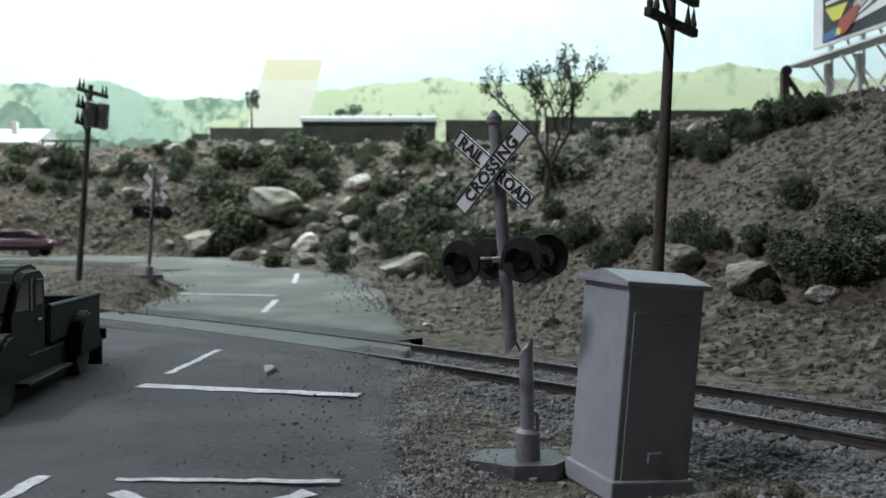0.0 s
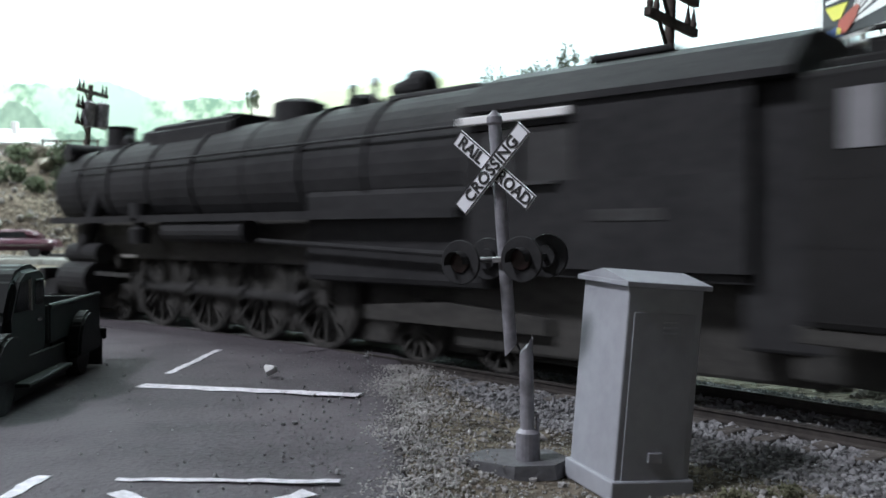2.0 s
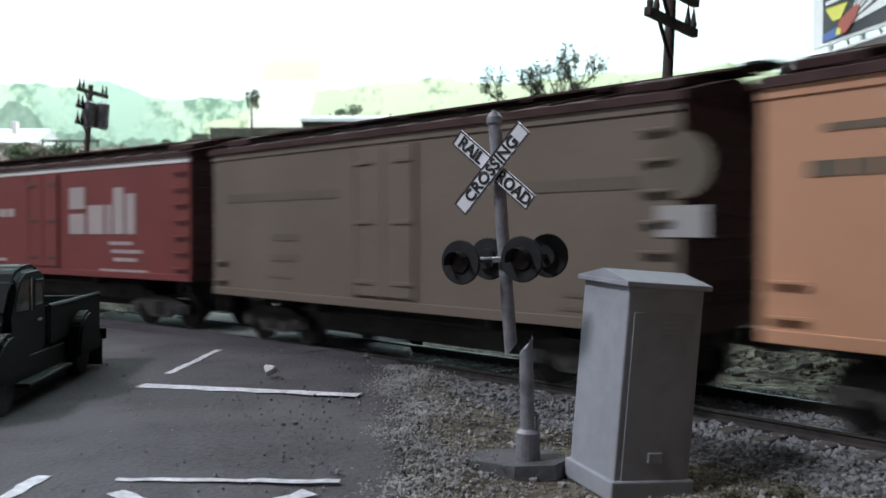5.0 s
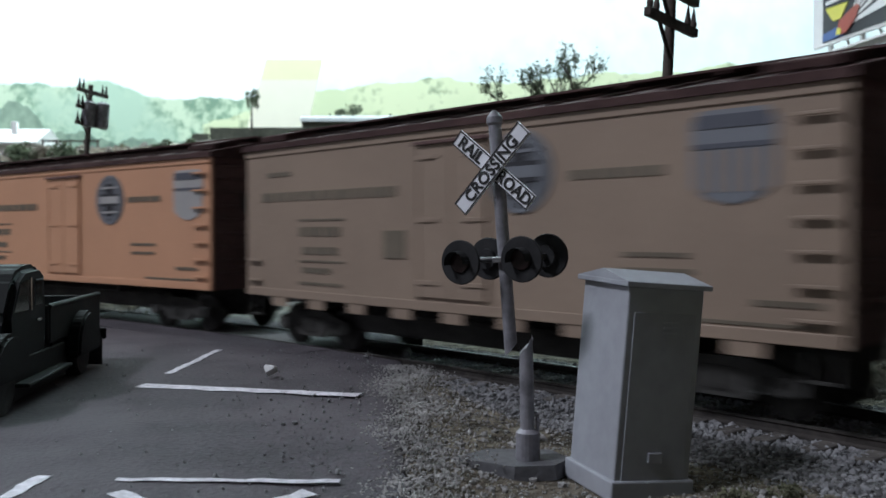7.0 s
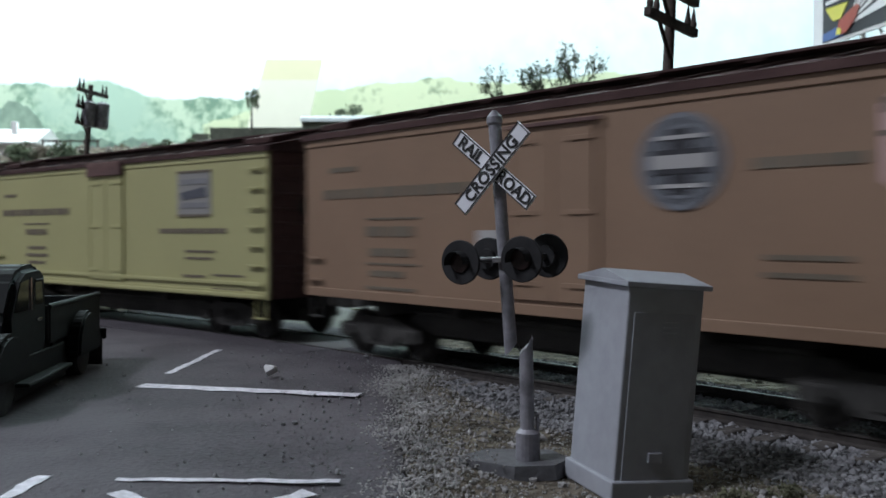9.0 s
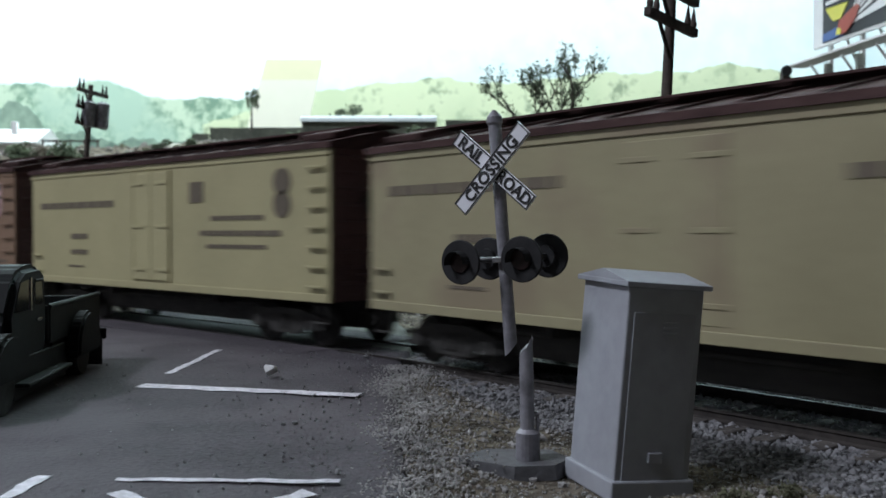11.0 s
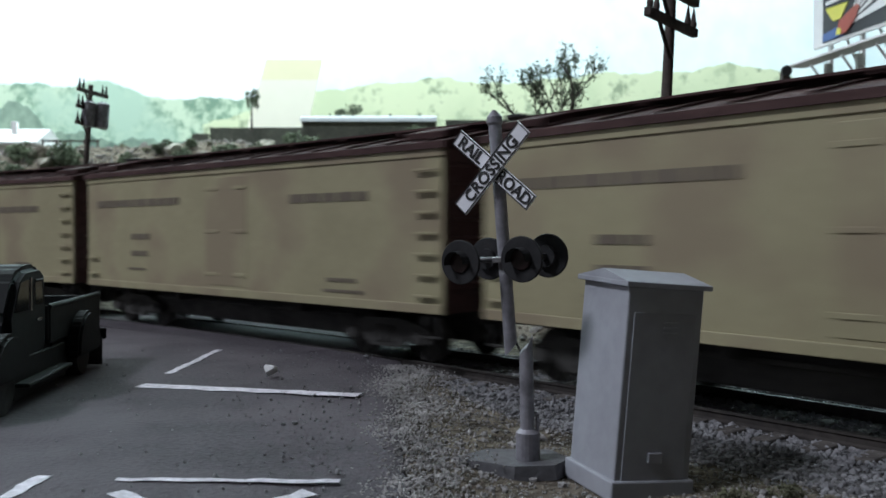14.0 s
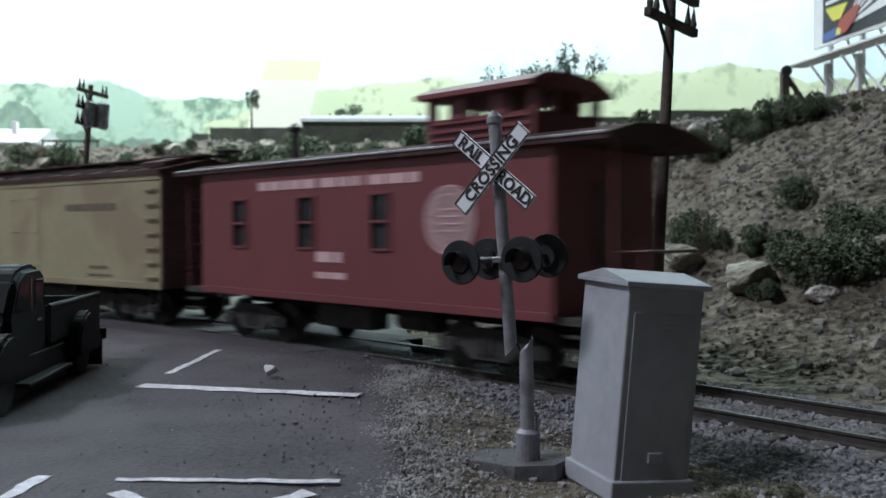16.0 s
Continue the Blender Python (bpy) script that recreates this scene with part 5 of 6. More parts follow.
            if style == "tab":
                for dx in np.linspace(-.4, .4, 5):
                    part("shield_stripe", box(B(), (xs + float(dx), y0 + sy * .016, zs - .17), (.07, .012, .5)), TAN_ORANGE, sh)
                part("placard", box(B(), (g(4.7), y0, 2.06), (.55, .02, .47)), LETTER_DARK, t, "dark square placard")
            elif style == "brown":
                for dx in np.linspace(-.36, .36, 4):
                    part("shield_stripe", box(B(), (xs + float(dx), y0 + sy * .016, zs - .17), (.1, .012, .5)), EMBLEM_RED, sh)
                part("placard", box(B(), (g(4.92), y0, 2.06), (.5, .02, .47)), EMBLEM_PALE, t, "pale square placard")
        elif style == "yellow":
            mark("lettering", [(.5, 4.3, 2.82, .2), (1.8, 3.2, 2.5, .05), (1.9, 3.1, 2.28, .18), (2.0, 3.0, 1.85, .1), (1.9, 3.1, 1.65, .1), (2.0, 3.0, 1.45, .1), (.6, 1.3, 3.3, .1)], LETTER_DARK)
            mark("lettering", [(8.5, 11.0, 2.3, .13), (9.5, 10.6, 1.85, .06), (9.5, 10.5, 1.7, .06), (9.4, 10.2, 1.3, .07), (10.5, 11.6, 1.35, .05), (10.5, 11.5, 1.2, .05), (10.5, 11.6, 1.05, .05)], LETTER_DARK)
            e = part("square_emblem", box(B(), (g(9.85), y0, 3.12), (1.24, .02, 1.02)), EMBLEM_SILVER, t, "grey square emblem")
            for dz in (-.48, .48):
                part("emblem_bar", box(B(), (g(9.85), y0 + sy * .016, 3.12 + dz), (1.24, .012, .05)), LETTER_DARK, e)
            for dz in (-.26, .26):
                part("emblem_bar", box(B(), (g(9.85), y0 + sy * .016, 3.12 + dz), (1.0, .012, .12)), LETTER_GREY, e)
            bm = B()
            prism(bm, [(g(9.85) - sy * .5, 3.04), (g(9.85) - sy * .42, 3.26), (g(9.85) + sy * .5, 3.14), (g(9.85) + sy * .42, 2.98)], y0 + sy * .012, y0 + sy * .02)
            part("emblem_slash", bm, EMBLEM_BLUE, e)
            part("door_hood", box(B(), (0, sy * (W / 2 + .06), zt - .10), (1.6, .12, .34), bevel=.015), end or END_BROWN, t, "brown hood over the door")
        else:
            mark("lettering", [(.55, 4.4, 2.97, .19), (2.25, 3.1, 2.17, .15), (2.25, 3.1, 1.77, .14), (2.1, 2.9, 1.4, .06)], LETTER_DARK)
            mark("lettering", [(8.5, 10.3, 2.57, .11), (8.1, 10.85, 2.25, .13), (8.35, 10.4, 1.97, .1)] if style == "pale" else [(8.4, 10.7, 2.91, .19), (9.5, 10.3, 1.4, .08), (9.4, 10.5, 1.2, .06)], LETTER_DARK)
            if style == "pale":
                part("square_emblem", box(B(), (g(7.96), y0, 3.14), (.5, .02, .45)), LETTER_DARK, t, "small dark square emblem")
                for dz in (-.22, .22):
                    disc("round_emblem", t, g(10.9), y0, 3.04 + dz, .27, LETTER_DARK, "dark emblem of two joined discs")
            if style == "emblem":
                disc("round_emblem", t, g(11.3), y0, 3.1, .42, LETTER_DARK, "dark round emblem")
                part("emblem_bar", box(B(), (g(11.3), y0, 2.4), (.7, .02, .4)), EMBLEM_PALE, t)
    return t


def caboose(u0, u1):
    L, h = u1 - u0, (u1 - u0) / 2
    t = thing("caboose", "weathered dark red caboose with a roof cupola", "caboose")
    t["u"] = (u0 + u1) / 2
    zb, zt, W = .98, 3.55, 2.8
    part("body", box(B(), (0, 0, (zb + zt) / 2), (L, W - .08, zt - zb)), CABOOSE_RED, t)
    for sy in (-1, 1):
        wins = [(194.3, .52), (196.58, .52), (198.7, .50)]
        edges = [h] + [h - (c - u0) + k * ww / 2 for c, ww in wins for k in (1, -1)] + [-h]
        for k in range(0, 8, 2):
            x1, x0 = edges[k], edges[k + 1]
            part("side_panel", box(B(), ((x0 + x1) / 2, sy * (W / 2 - .02), (zb + zt) / 2), (x1 - x0, .045, zt - zb)), CABOOSE_RED, t)
        for c, ww in wins:
            for za, zc in ((zb, 1.98), (2.92, zt)):
                part("side_panel", box(B(), (h - (c - u0), sy * (W / 2 - .021), (za + zc) / 2), (ww, .045, zc - za)), CABOOSE_RED, t)
        part("side_sill", box(B(), (0, sy * (W / 2), zb + .06), (L, .06, .14), bevel=.01), CABOOSE_RED, t)
        for c, ww in wins:
            x = h - (c - u0)
            f = part("window", box(B(), (x, sy * (W / 2 - .045), 2.45), (ww, .02, .92)), GLASS_DARK, t, "dark side window")
            for dx in (-ww / 2, ww / 2):
                part("window_frame", box(B(), (x + dx, sy * (W / 2 + .01), 2.45), (.06, .06, 1.0), bevel=.008), CABOOSE_RED, f)
            for z in (1.96, 2.45, 2.94):
                part("window_frame", box(B(), (x, sy * (W / 2 + .01), z), (ww, .05, .05), bevel=.008), CABOOSE_RED, f)
        y0 = sy * (W / 2 + .008)
        g = lambda u: sy * (h - (u - u0))
        rows = [(194.98, 196.9, 3.18, .2), (197.0, 198.25, 3.18, .2), (198.4, 199.72, 3.18, .2), (196.9, 197.65, 1.81, .22), (196.88, 197.81, 1.47, .14)]
        bars("lettering", t, y0, [(max(g(a), g(b)), min(g(a), g(b)), z, hh) for a, b, z, hh in rows], EMBLEM_PINK)
        e = disc("round_emblem", t, g(200.38), y0, 2.46, .56, CABOOSE_RED, "round pale-lined emblem")
        for r0 in (.56, .43):
            bm = B()
            lathe(bm, [(y0 + sy * .016, r0), (y0 + sy * .022, r0), (y0 + sy * .022, r0 - .03), (y0 + sy * .016, r0 - .03), (y0 + sy * .016, r0)], "Y", 32, (g(200.38), 0, 2.46))
            part("emblem_ring", bm, EMBLEM_PINK, e)
        for dz in (-.17, -.06, .06, .17):
            part("emblem_bar", box(B(), (g(200.38), y0 + sy * .02, 2.46 + dz), (.48, .012, .03)), EMBLEM_PINK, e)
    bm = B()
    e = W / 2 + .14
    prism(bm, [(-e, zt - .03), (-e, zt + .05), (-.9, zt + .22), (0, zt + .30), (.9, zt + .22), (e, zt + .05), (e, zt - .03)], -h - 1.0, h + 1.0, "X")
    part("roof", bm, ROOF_BROWN, t, "dark curved roof overhanging the end platforms")
    for sy in (-1, 1):
        part("roof_edge_bar", rod(B(), (-h - .95, sy * e, zt + .06), (h + .95, sy * e, zt + .06), .025, seg=6), SILVER, t)
    # cupola over the trailing half
    x0, x1, cw = h - (201.65 - u0), h - (199.35 - u0), .88
    cz = zt + 1.02
    c = part("cupola", box(B(), ((x0 + x1) / 2, 0, zt + .34), (x1 - x0, 2 * cw, .52)), CABOOSE_RED, t)
    for x in (x0 + .06, x0 + .72, x1 - .72, x1 - .06):
        for y in (-cw + .05, cw - .05):
            part("cupola_post", box(B(), (x, y, zt + .80), (.16 if x in (x0 + .06, x1 - .06) else .34, .1, .5)), CABOOSE_RED, c)
    for x in (x0 + .05, x1 - .05):
        for y in (-.3, .3):
            part("cupola_post", box(B(), (x, y, zt + .80), (.1, .16, .5)), CABOOSE_RED, c)
    for z in (zt + .25, zt + .38, zt + .52):
        for y in (-1, 1):
            part("grab_rail", rod(B(), (x0 + .1, y * (cw + .03), z), (x1 - .1, y * (cw + .03), z), .025, seg=6), CABOOSE_RED, c)
    bm = B()
    ce = cw + .22
    prism(bm, [(-ce, cz - .08), (-ce, cz), (-.7, cz + .16), (0, cz + .22), (.7, cz + .16), (ce, cz), (ce, cz - .08)], x0 - .12, x1 + .12, "X")
    part("cupola_roof", bm, CABOOSE_RED, c, "flared dark red cupola roof")
    part("stove_pipe", lathe(B(), [(0, .09), (.7, .09), (.72, .15), (.8, .15), (.9, .02)], seg=12, at=(h - 2.2, .5, zt + .1)), BLACK, t)
    for sx in (-1, 1):
        part("platform", box(B(), (sx * (h + .48), 0, zb), (.95, 2.5, .12), bevel=.01), UNDER, t)
        for y in (-1.2, -.45, .45, 1.2):
            part("railing_post", rod(B(), (sx * (h + .9), y, zb), (sx * (h + .9), y, zb + 1.0), .025, seg=6), CABOOSE_RED, t)
        part("railing_bar", rod(B(), (sx * (h + .9), -1.2, zb + 1.0), (sx * (h + .9), 1.2, zb + 1.0), .025, seg=6), CABOOSE_RED, t)
        for y in (-1.22, 1.22):
            part("corner_post", rod(B(), (sx * (h + .9), y, zb + .9), (sx * (h + .9), y, zt), .03, seg=6), CABOOSE_RED, t)
            bm = B()
            for k in range(3):
                box(bm, (sx * (h + .5), y, zb - .2 * (k + 1)), (.6, .3, .03))
            part("steps", bm, UNDER, t)
        part("end_door", box(B(), (sx * (h + .015), 0, 2.05), (.05, .75, 1.95), bevel=.01), END_BROWN, t)
        coupler(t, sx * (h + .75), sx)
        bogie(t, sx * (h - 1.5))
    bm = B()
    box(bm, (0, 0, zb - .14), (L, .5, .26))
    box(bm, (.5, .7, zb - .3), (1.6, .5, .45), bevel=.05)
    rod(bm, (-1.6, .4, zb - .3), (-.6, .4, zb - .3), .2)
    part("underframe", bm, UNDER, t)
    return t


def tender(u0, u1):
    L, h = u1 - u0, (u1 - u0) / 2
    t = thing("tender", "long black riveted oil tender with pale lettering", "tender")
    t["u"] = (u0 + u1) / 2
    part("tank", box(B(), (0, 0, 2.62), (L - .1, 3.0, 2.85), bevel=.09), TENDER_BLACK, t)
    part("deck", box(B(), (0, 0, 4.1), (L - .5, 2.6, .12), bevel=.03), TENDER_BLACK, t)
    part("bunker", box(B(), (h - 2.4, 0, 4.22), (3.8, 2.4, .25), bevel=.06), TENDER_BLACK, t)
    for x in (-h + 1.1, -h + 3.2, h - 2.6):
        part("hatch", lathe(B(), [(4.1, .4), (4.32, .4), (4.36, .3)], seg=18, at=(x, 0, 0)), TENDER_BLACK, t)
    for sy in (-1, 1):
        for z in (1.35, 2.1, 2.85, 3.6, 3.95):
            bm = B()
            for i in range(int(L / .2)):
                box(bm, (-h + .2 + i * .2, sy * 1.502, z), (.035, .02, .035))
            tagged(part("rivet_row", bm, TENDER_BLACK, t), kind="stuff")
        part("top_rail", rod(B(), (-h + .4, sy * 1.25, 4.42), (h - .6, sy * 1.25, 4.42), .03, seg=6), TENDER_BLACK, t)
        for x in np.linspace(-h + .4, h - .6, 6):
            part("rail_post", rod(B(), (float(x), sy * 1.25, 4.1), (float(x), sy * 1.25, 4.42), .025, seg=6), TENDER_BLACK, t)
        part("sill", box(B(), (0, sy * 1.4, 1.12), (L, .1, .2), bevel=.02), UNDER, t)
        for x in (-2.5, -1.2, 1.0, 2.6):
            part("pipe_bracket", box(B(), (x, sy * 1.42, .92), (.4, .08, .12), bevel=.02), STEEL if x == 1.0 else UNDER, t)
        # company lettering as plain blocks, road number below
        bm = B()
        x = 0.0
        for n, gap in ((.52, .12), (.60, .12), (.60, .12), (.52, .12), (.60, .50), (.50, .14), (.50, .1)):
            box(bm, (4.78 - x - n / 2, 0, 3.47), (n * .8, .014, .64))
            x += n + gap
        part("company_lettering", bm, LETTER_GREY, t, "pale company lettering blocks", m=P(0, sy * 1.507, 0) @ pose(0, 0, 0, 0, 0, 0 if sy > 0 else 180))
        letters("road_number", "3751", 1.0, LETTER_GREY, t, P(2.12 * sy, sy * 1.507, 2.42, 90, 0, 180 if sy > 0 else 0), "pale grey road number", squeeze=1.6, depth=.008, bold=.03, space=1.22)
    bm = B()
    for k in range(8):
        rod(bm, (-h - .02, -.25, 1.4 + k * .32), (-h - .02, .25, 1.4 + k * .32), .02, seg=6)
    part("end_ladder", bm, TENDER_BLACK, t)
    # deepened and lengthened to stand in for the shade between the wheels
    part("underframe", box(B(), (0, 0, .85), (L + .8, 1.7, .7), bevel=.03), UNDER, t)
    for x in (h - 2.0, -h + 2.0):
        bogie(t, x)
        bogie(t, x + (-1.75 if x > 0 else 1.75))
    coupler(t, -h, -1)
    return t


DRIVERS, RODS = [], []


def locomotive(u0, u1):
    """A large steam engine; x = 0 in the middle between u0 and u1."""
    h = (u1 - u0) / 2
    t = thing("steam_locomotive", "large black steam locomotive", "locomotive")
    t["u"] = (u0 + u1) / 2
    X = lambda u: h - (u - u0)
    bz = 3.46
    bm = B()
    lathe(bm, [(X(11.05), .35), (X(11.05), 1.02), (X(11.12), 1.12), (X(14.4), 1.14), (X(14.4), 1.2), (X(18.5), 1.22), (X(18.5), 1.26), (X(22.5), 1.32), (X(27.2), 1.36)], "X", 40, (0, 0, bz))
    boiler = part("boiler", bm, LOCO_BLACK, t, round_shade=False)
    for u in (12.6, 14.4, 16.4, 18.5, 20.5, 22.5, 24.4):
        r = 1.15 if u < 14 else (1.23 if u < 18 else (1.29 if u < 22 else 1.36))
        part("boiler_band", lathe(B(), [(X(u) - .05, r), (X(u) - .045, r + .02), (X(u) + .045, r + .02), (X(u) + .05, r)], "X", 40, (0, 0, bz)), LOCO_BLACK, boiler)
    part("smokebox_door", lathe(B(), [(X(11.06), .8), (X(10.95), .74), (X(10.88), .4), (X(10.86), .1)], "X", 28, (0, 0, bz)), LOCO_BLACK, boiler)
    part("headlight", lathe(B(), [(X(11.0), .2), (X(10.65), .24), (X(10.63), .2)], "X", 20, (0, 0, bz + .55)), LOCO_BLACK, t)
    part("headlight_lens", lathe(B(), [(X(10.63), .19), (X(10.61), .19)], "X", 20, (0, 0, bz + .55)), GLASS_DARK, t)
    part("chimney", lathe(B(), [(bz + 1.0, .5), (bz + 1.2, .40), (bz + 1.66, .38), (bz + 1.72, .42), (bz + 1.74, .3)], seg=26, at=(X(12.85), 0, 0)), LOCO_BLACK, t)
    part("feedwater_heater", rod(B(), (X(11.4), -.9, bz + 1.06), (X(11.4), .9, bz + 1.06), .26, seg=18), LOCO_BLACK, t)
    part("bell", lathe(B(), [(bz + 1.14, .2), (bz + 1.3, .16), (bz + 1.42, .05)], seg=16, at=(X(14.0), .35, 0)), LOCO_BLACK, t)
    for u, r, z in ((15.0, .50, 1.36), (20.9, .62, 1.56), (23.0, .40, 1.44)):
        part("dome", lathe(B(), [(bz + .9, r * 1.25), (bz + 1.15, r), (bz + z, r * .92), (bz + z + .09, r * .6), (bz + z + .12, r * .1)], seg=26, at=(X(u), 0, 0)), LOCO_BLACK, t)
    bm = B()
    prism(bm, [(-.72, bz + .85), (-.70, bz + 1.36), (-.5, bz + 1.5), (.5, bz + 1.5), (.70, bz + 1.36), (.72, bz + .85)], X(19.3), X(15.7), "X")
    bmesh.ops.bevel(bm, geom=list(bm.edges), offset=.08, segments=2, affect="EDGES")
    part("sand_box", bm, LOCO_BLACK, t, "long sand box on the boiler")
    for u in (16.6, 18.4):
        part("sand_hatch", lathe(B(), [(bz + 1.48, .24), (bz + 1.58, .24), (bz + 1.6, .18)], seg=16, at=(X(u), 0, 0)), LOCO_BLACK, t)
    part("turret", box(B(), (X(25.2), 0, bz + 1.26), (2.4, .9, .22), bevel=.08), LOCO_BLACK, t)
    part("generator", lathe(B(), [(X(24.75), .1), (X(24.68), .26), (X(24.5), .31), (X(24.25), .31), (X(24.15), .2), (X(23.7), .12)], "X", 18, (0, -.15, bz + 1.58)), LOCO_BLACK, t, "round turbo generator")
    part("whistle", lathe(B(), [(bz + 1.3, .05), (bz + 1.62, .05), (bz + 1.64, .09), (bz + 1.8, .08)], seg=10, at=(X(23.5), .2, 0)), STEEL, t)
    part("pop_valve", lathe(B(), [(bz + 1.3, .08), (bz + 1.66, .08)], seg=10, at=(X(23.2), .5, 0)), LOCO_BLACK, t)
    part("firebox", box(B(), (X(25.0), 0, 2.2), (4.6, 2.6, 1.7), bevel=.12), LOCO_BLACK, t)
    # cab
    x0, x1 = X(31.6), X(27.1)
    for sy in (-1, 1):
        for a, b, c, d in ((x0, x1, 1.75, 3.0), (x0, x1, 3.82, 4.15), (x0, x0 + 2.55, 3.0, 3.82), (x0 + 3.5, x0 + 3.65, 3.0, 3.82), (x1 - .1, x1, 3.0, 3.82)):
            part("cab_panel", box(B(), ((a + b) / 2, sy * 1.5, (c + d) / 2), (b - a, .07, d - c)), LOCO_BLACK, t)
        part("cab_window", box(B(), (X(28.0), sy * 1.47, 3.4), (2.0, .02, .8)), BLACK, t)
        part("arm_rest", box(B(), (X(28.0), sy * 1.57, 2.98), (1.6, .12, .05)), DARK_STEEL, t)
        bm = B()
        box(bm, (X(28.0), sy * 1.56, 3.97), (2.05, .14, .13), bevel=.02)
        part("window_awning", bm, WHITE, t, "pale window awning")
        part("cab_number_block", box(B(), (x0 + 1.7, sy * 1.542, 2.5), (1.1, .012, .16)), DARK_STEEL, t)
    part("cab_front", box(B(), (x1, 0, 3.0), (.08, 3.0, 2.5)), LOCO_BLACK, t)
    bm = B()
    prism(bm, [(-1.6, 4.1), (-1.6, 4.2), (-1.1, 4.62), (-.5, 4.82), (.5, 4.82), (1.1, 4.62), (1.6, 4.2), (1.6, 4.1)], x0 - .5, x1 + .1, "X")
    part("cab_roof", bm, LOCO_BLACK, t)
    part("roof_hatch", box(B(), ((x0 + x1) / 2, 0, 4.86), (1.4, 1.2, .1), bevel=.03), LOCO_BLACK, t)
    part("cab_floor", box(B(), ((x0 + x1) / 2, 0, 1.7), (x1 - x0, 2.9, .15)), LOCO_BLACK, t)
    # added block: keeps the gap to the tender dark
    part("gangway_curtain", box(B(), (X(32.1), 0, 2.45), (1.3, 2.7, 3.3), bevel=.05), LOCO_BLACK, t, "black block added in the dark gap towards the tender")
    # added block standing in for the shade under the cab
    part("ash_pan", box(B(), (X(29.4), 0, 1.0), (6.2, 1.9, 1.3), bevel=.05), UNDER, t)
    # running boards, pipes, pumps
    for sy in (-1, 1):
        part("running_board", box(B(), (X(19.4), sy * 1.35, 2.62), (15.0, .5, .07), bevel=.01), LOCO_BLACK, t)
        part("running_board_edge", box(B(), (X(19.4), sy * 1.60, 2.58), (15.0, .04, .16)), LOCO_BLACK, t)
        part("handrail", rod(B(), (X(12.4), sy * 1.2, 3.95), (X(26.8), sy * 1.42, 3.95), .025, seg=6), LOCO_BLACK, t)
        part("steam_pipe", rod(B(), (X(13.6), sy * .95, 3.3), (X(13.3), sy * 1.35, 1.7), .2, seg=12), LOCO_BLACK, t)
        part("air_pump", lathe(B(), [(2.0, .24), (2.35, .26), (2.4, .14), (2.55, .14), (2.6, .26), (2.95, .24)], seg=16, at=(X(16.6), sy * 1.45, 0)), LOCO_BLACK, t)
        part("air_tank", rod(B(), (X(17.8), sy * 1.35, 2.3), (X(21.0), sy * 1.35, 2.3), .25, seg=16), LOCO_BLACK, t)
        part("injector_pipe", rod(B(), (X(21.5), sy * 1.5, 2.1), (X(27.0), sy * 1.5, 1.9), .05, seg=8), LOCO_BLACK, t)
        part("cylinder", rod(B(), (X(12.6), sy * 1.28, 1.05), (X(14.2), sy * 1.28, 1.05), .46, seg=22), LOCO_BLACK, t)
        part("valve_chest", rod(B(), (X(12.5), sy * 1.22, 1.72), (X(14.3), sy * 1.22, 1.72), .26, seg=18), LOCO_BLACK, t)
        part("crosshead_guide", box(B(), (X(15.2), sy * 1.42, 1.22), (1.9, .1, .1)), DARK_STEEL, t)
        # brighter steel than the other gear, standing in for a white glint
        part("valve_link", box(B(), (X(16.2), sy * 1.5, 1.7), (.7, .06, .07)), STEEL, t, "valve gear link, bright in place of a glint")
    # frame enlarged and blocks added behind the wheels, in place of the shade there
    part("frame", box(B(), (X(20), 0, 1.0), (18.0, 1.2, 1.6), bevel=.04), UNDER, t)
    part("boiler_belly", box(B(), (X(19.2), 0, 2.1), (14.4, 1.9, 1.0), bevel=.1), UNDER, t)
    for sy in (-1, 1):
        part("brake_rigging", box(B(), (X(19.6), sy * .58, .42), (7.6, .06, .42), bevel=.02), UNDER, t)
        for u in (17.45, 19.55, 21.65):
            part("brake_hanger", box(B(), (X(u), sy * .72, .9), (.16, .12, 1.3), bevel=.02), UNDER, t)
    bm = B()
    prism(bm, [(X(11.6), .2), (X(9.95), .16), (X(10.9), .95), (X(11.6), 1.0)], -1.3, 1.3)
    part("pilot", bm, LOCO_BLACK, t, "sloped front pilot")
    # block and saddle fill the shaded space under the smokebox
    part("pilot_frame", box(B(), (X(12.9), 0, .72), (3.4, 1.3, 1.0), bevel=.04), UNDER, t)
    part("smokebox_saddle", box(B(), (X(13.4), 0, 1.9), (2.2, 1.9, 1.2), bevel=.1), UNDER, t)
    part("pilot_beam", box(B(), (X(10.9), 0, 1.1), (.35, 2.9, .35), bevel=.03), LOCO_BLACK, t)
    part("front_deck", box(B(), (X(11.6), 0, 1.62), (1.6, 2.4, .08)), LOCO_BLACK, t)
    coupler(t, X(10.4), 1)
    for sy in (-1, 1):
        part("pilot_step", box(B(), (X(11.6), sy * 1.35, .55), (.3, .3, .05)), LOCO_BLACK, t)
        part("class_lamp", rod(B(), (X(11.7), sy * .8, bz + .9), (X(11.5), sy * .8, bz + .9), .1, seg=10), LOCO_BLACK, t)

    def tyres(r):
        bm = B()
        for sy in (-1, 1):
            lathe(bm, [(sy * .66, r * 1.03), (sy * .70, r), (sy * .82, r), (sy * .82, r * .9), (sy * .70, r * .9), (sy * .66, r * 1.03)], "Y", 30)
        rod(bm, (0, -.86, 0), (0, .86, 0), .18 * min(r + .2, 1), seg=14)
        return bm

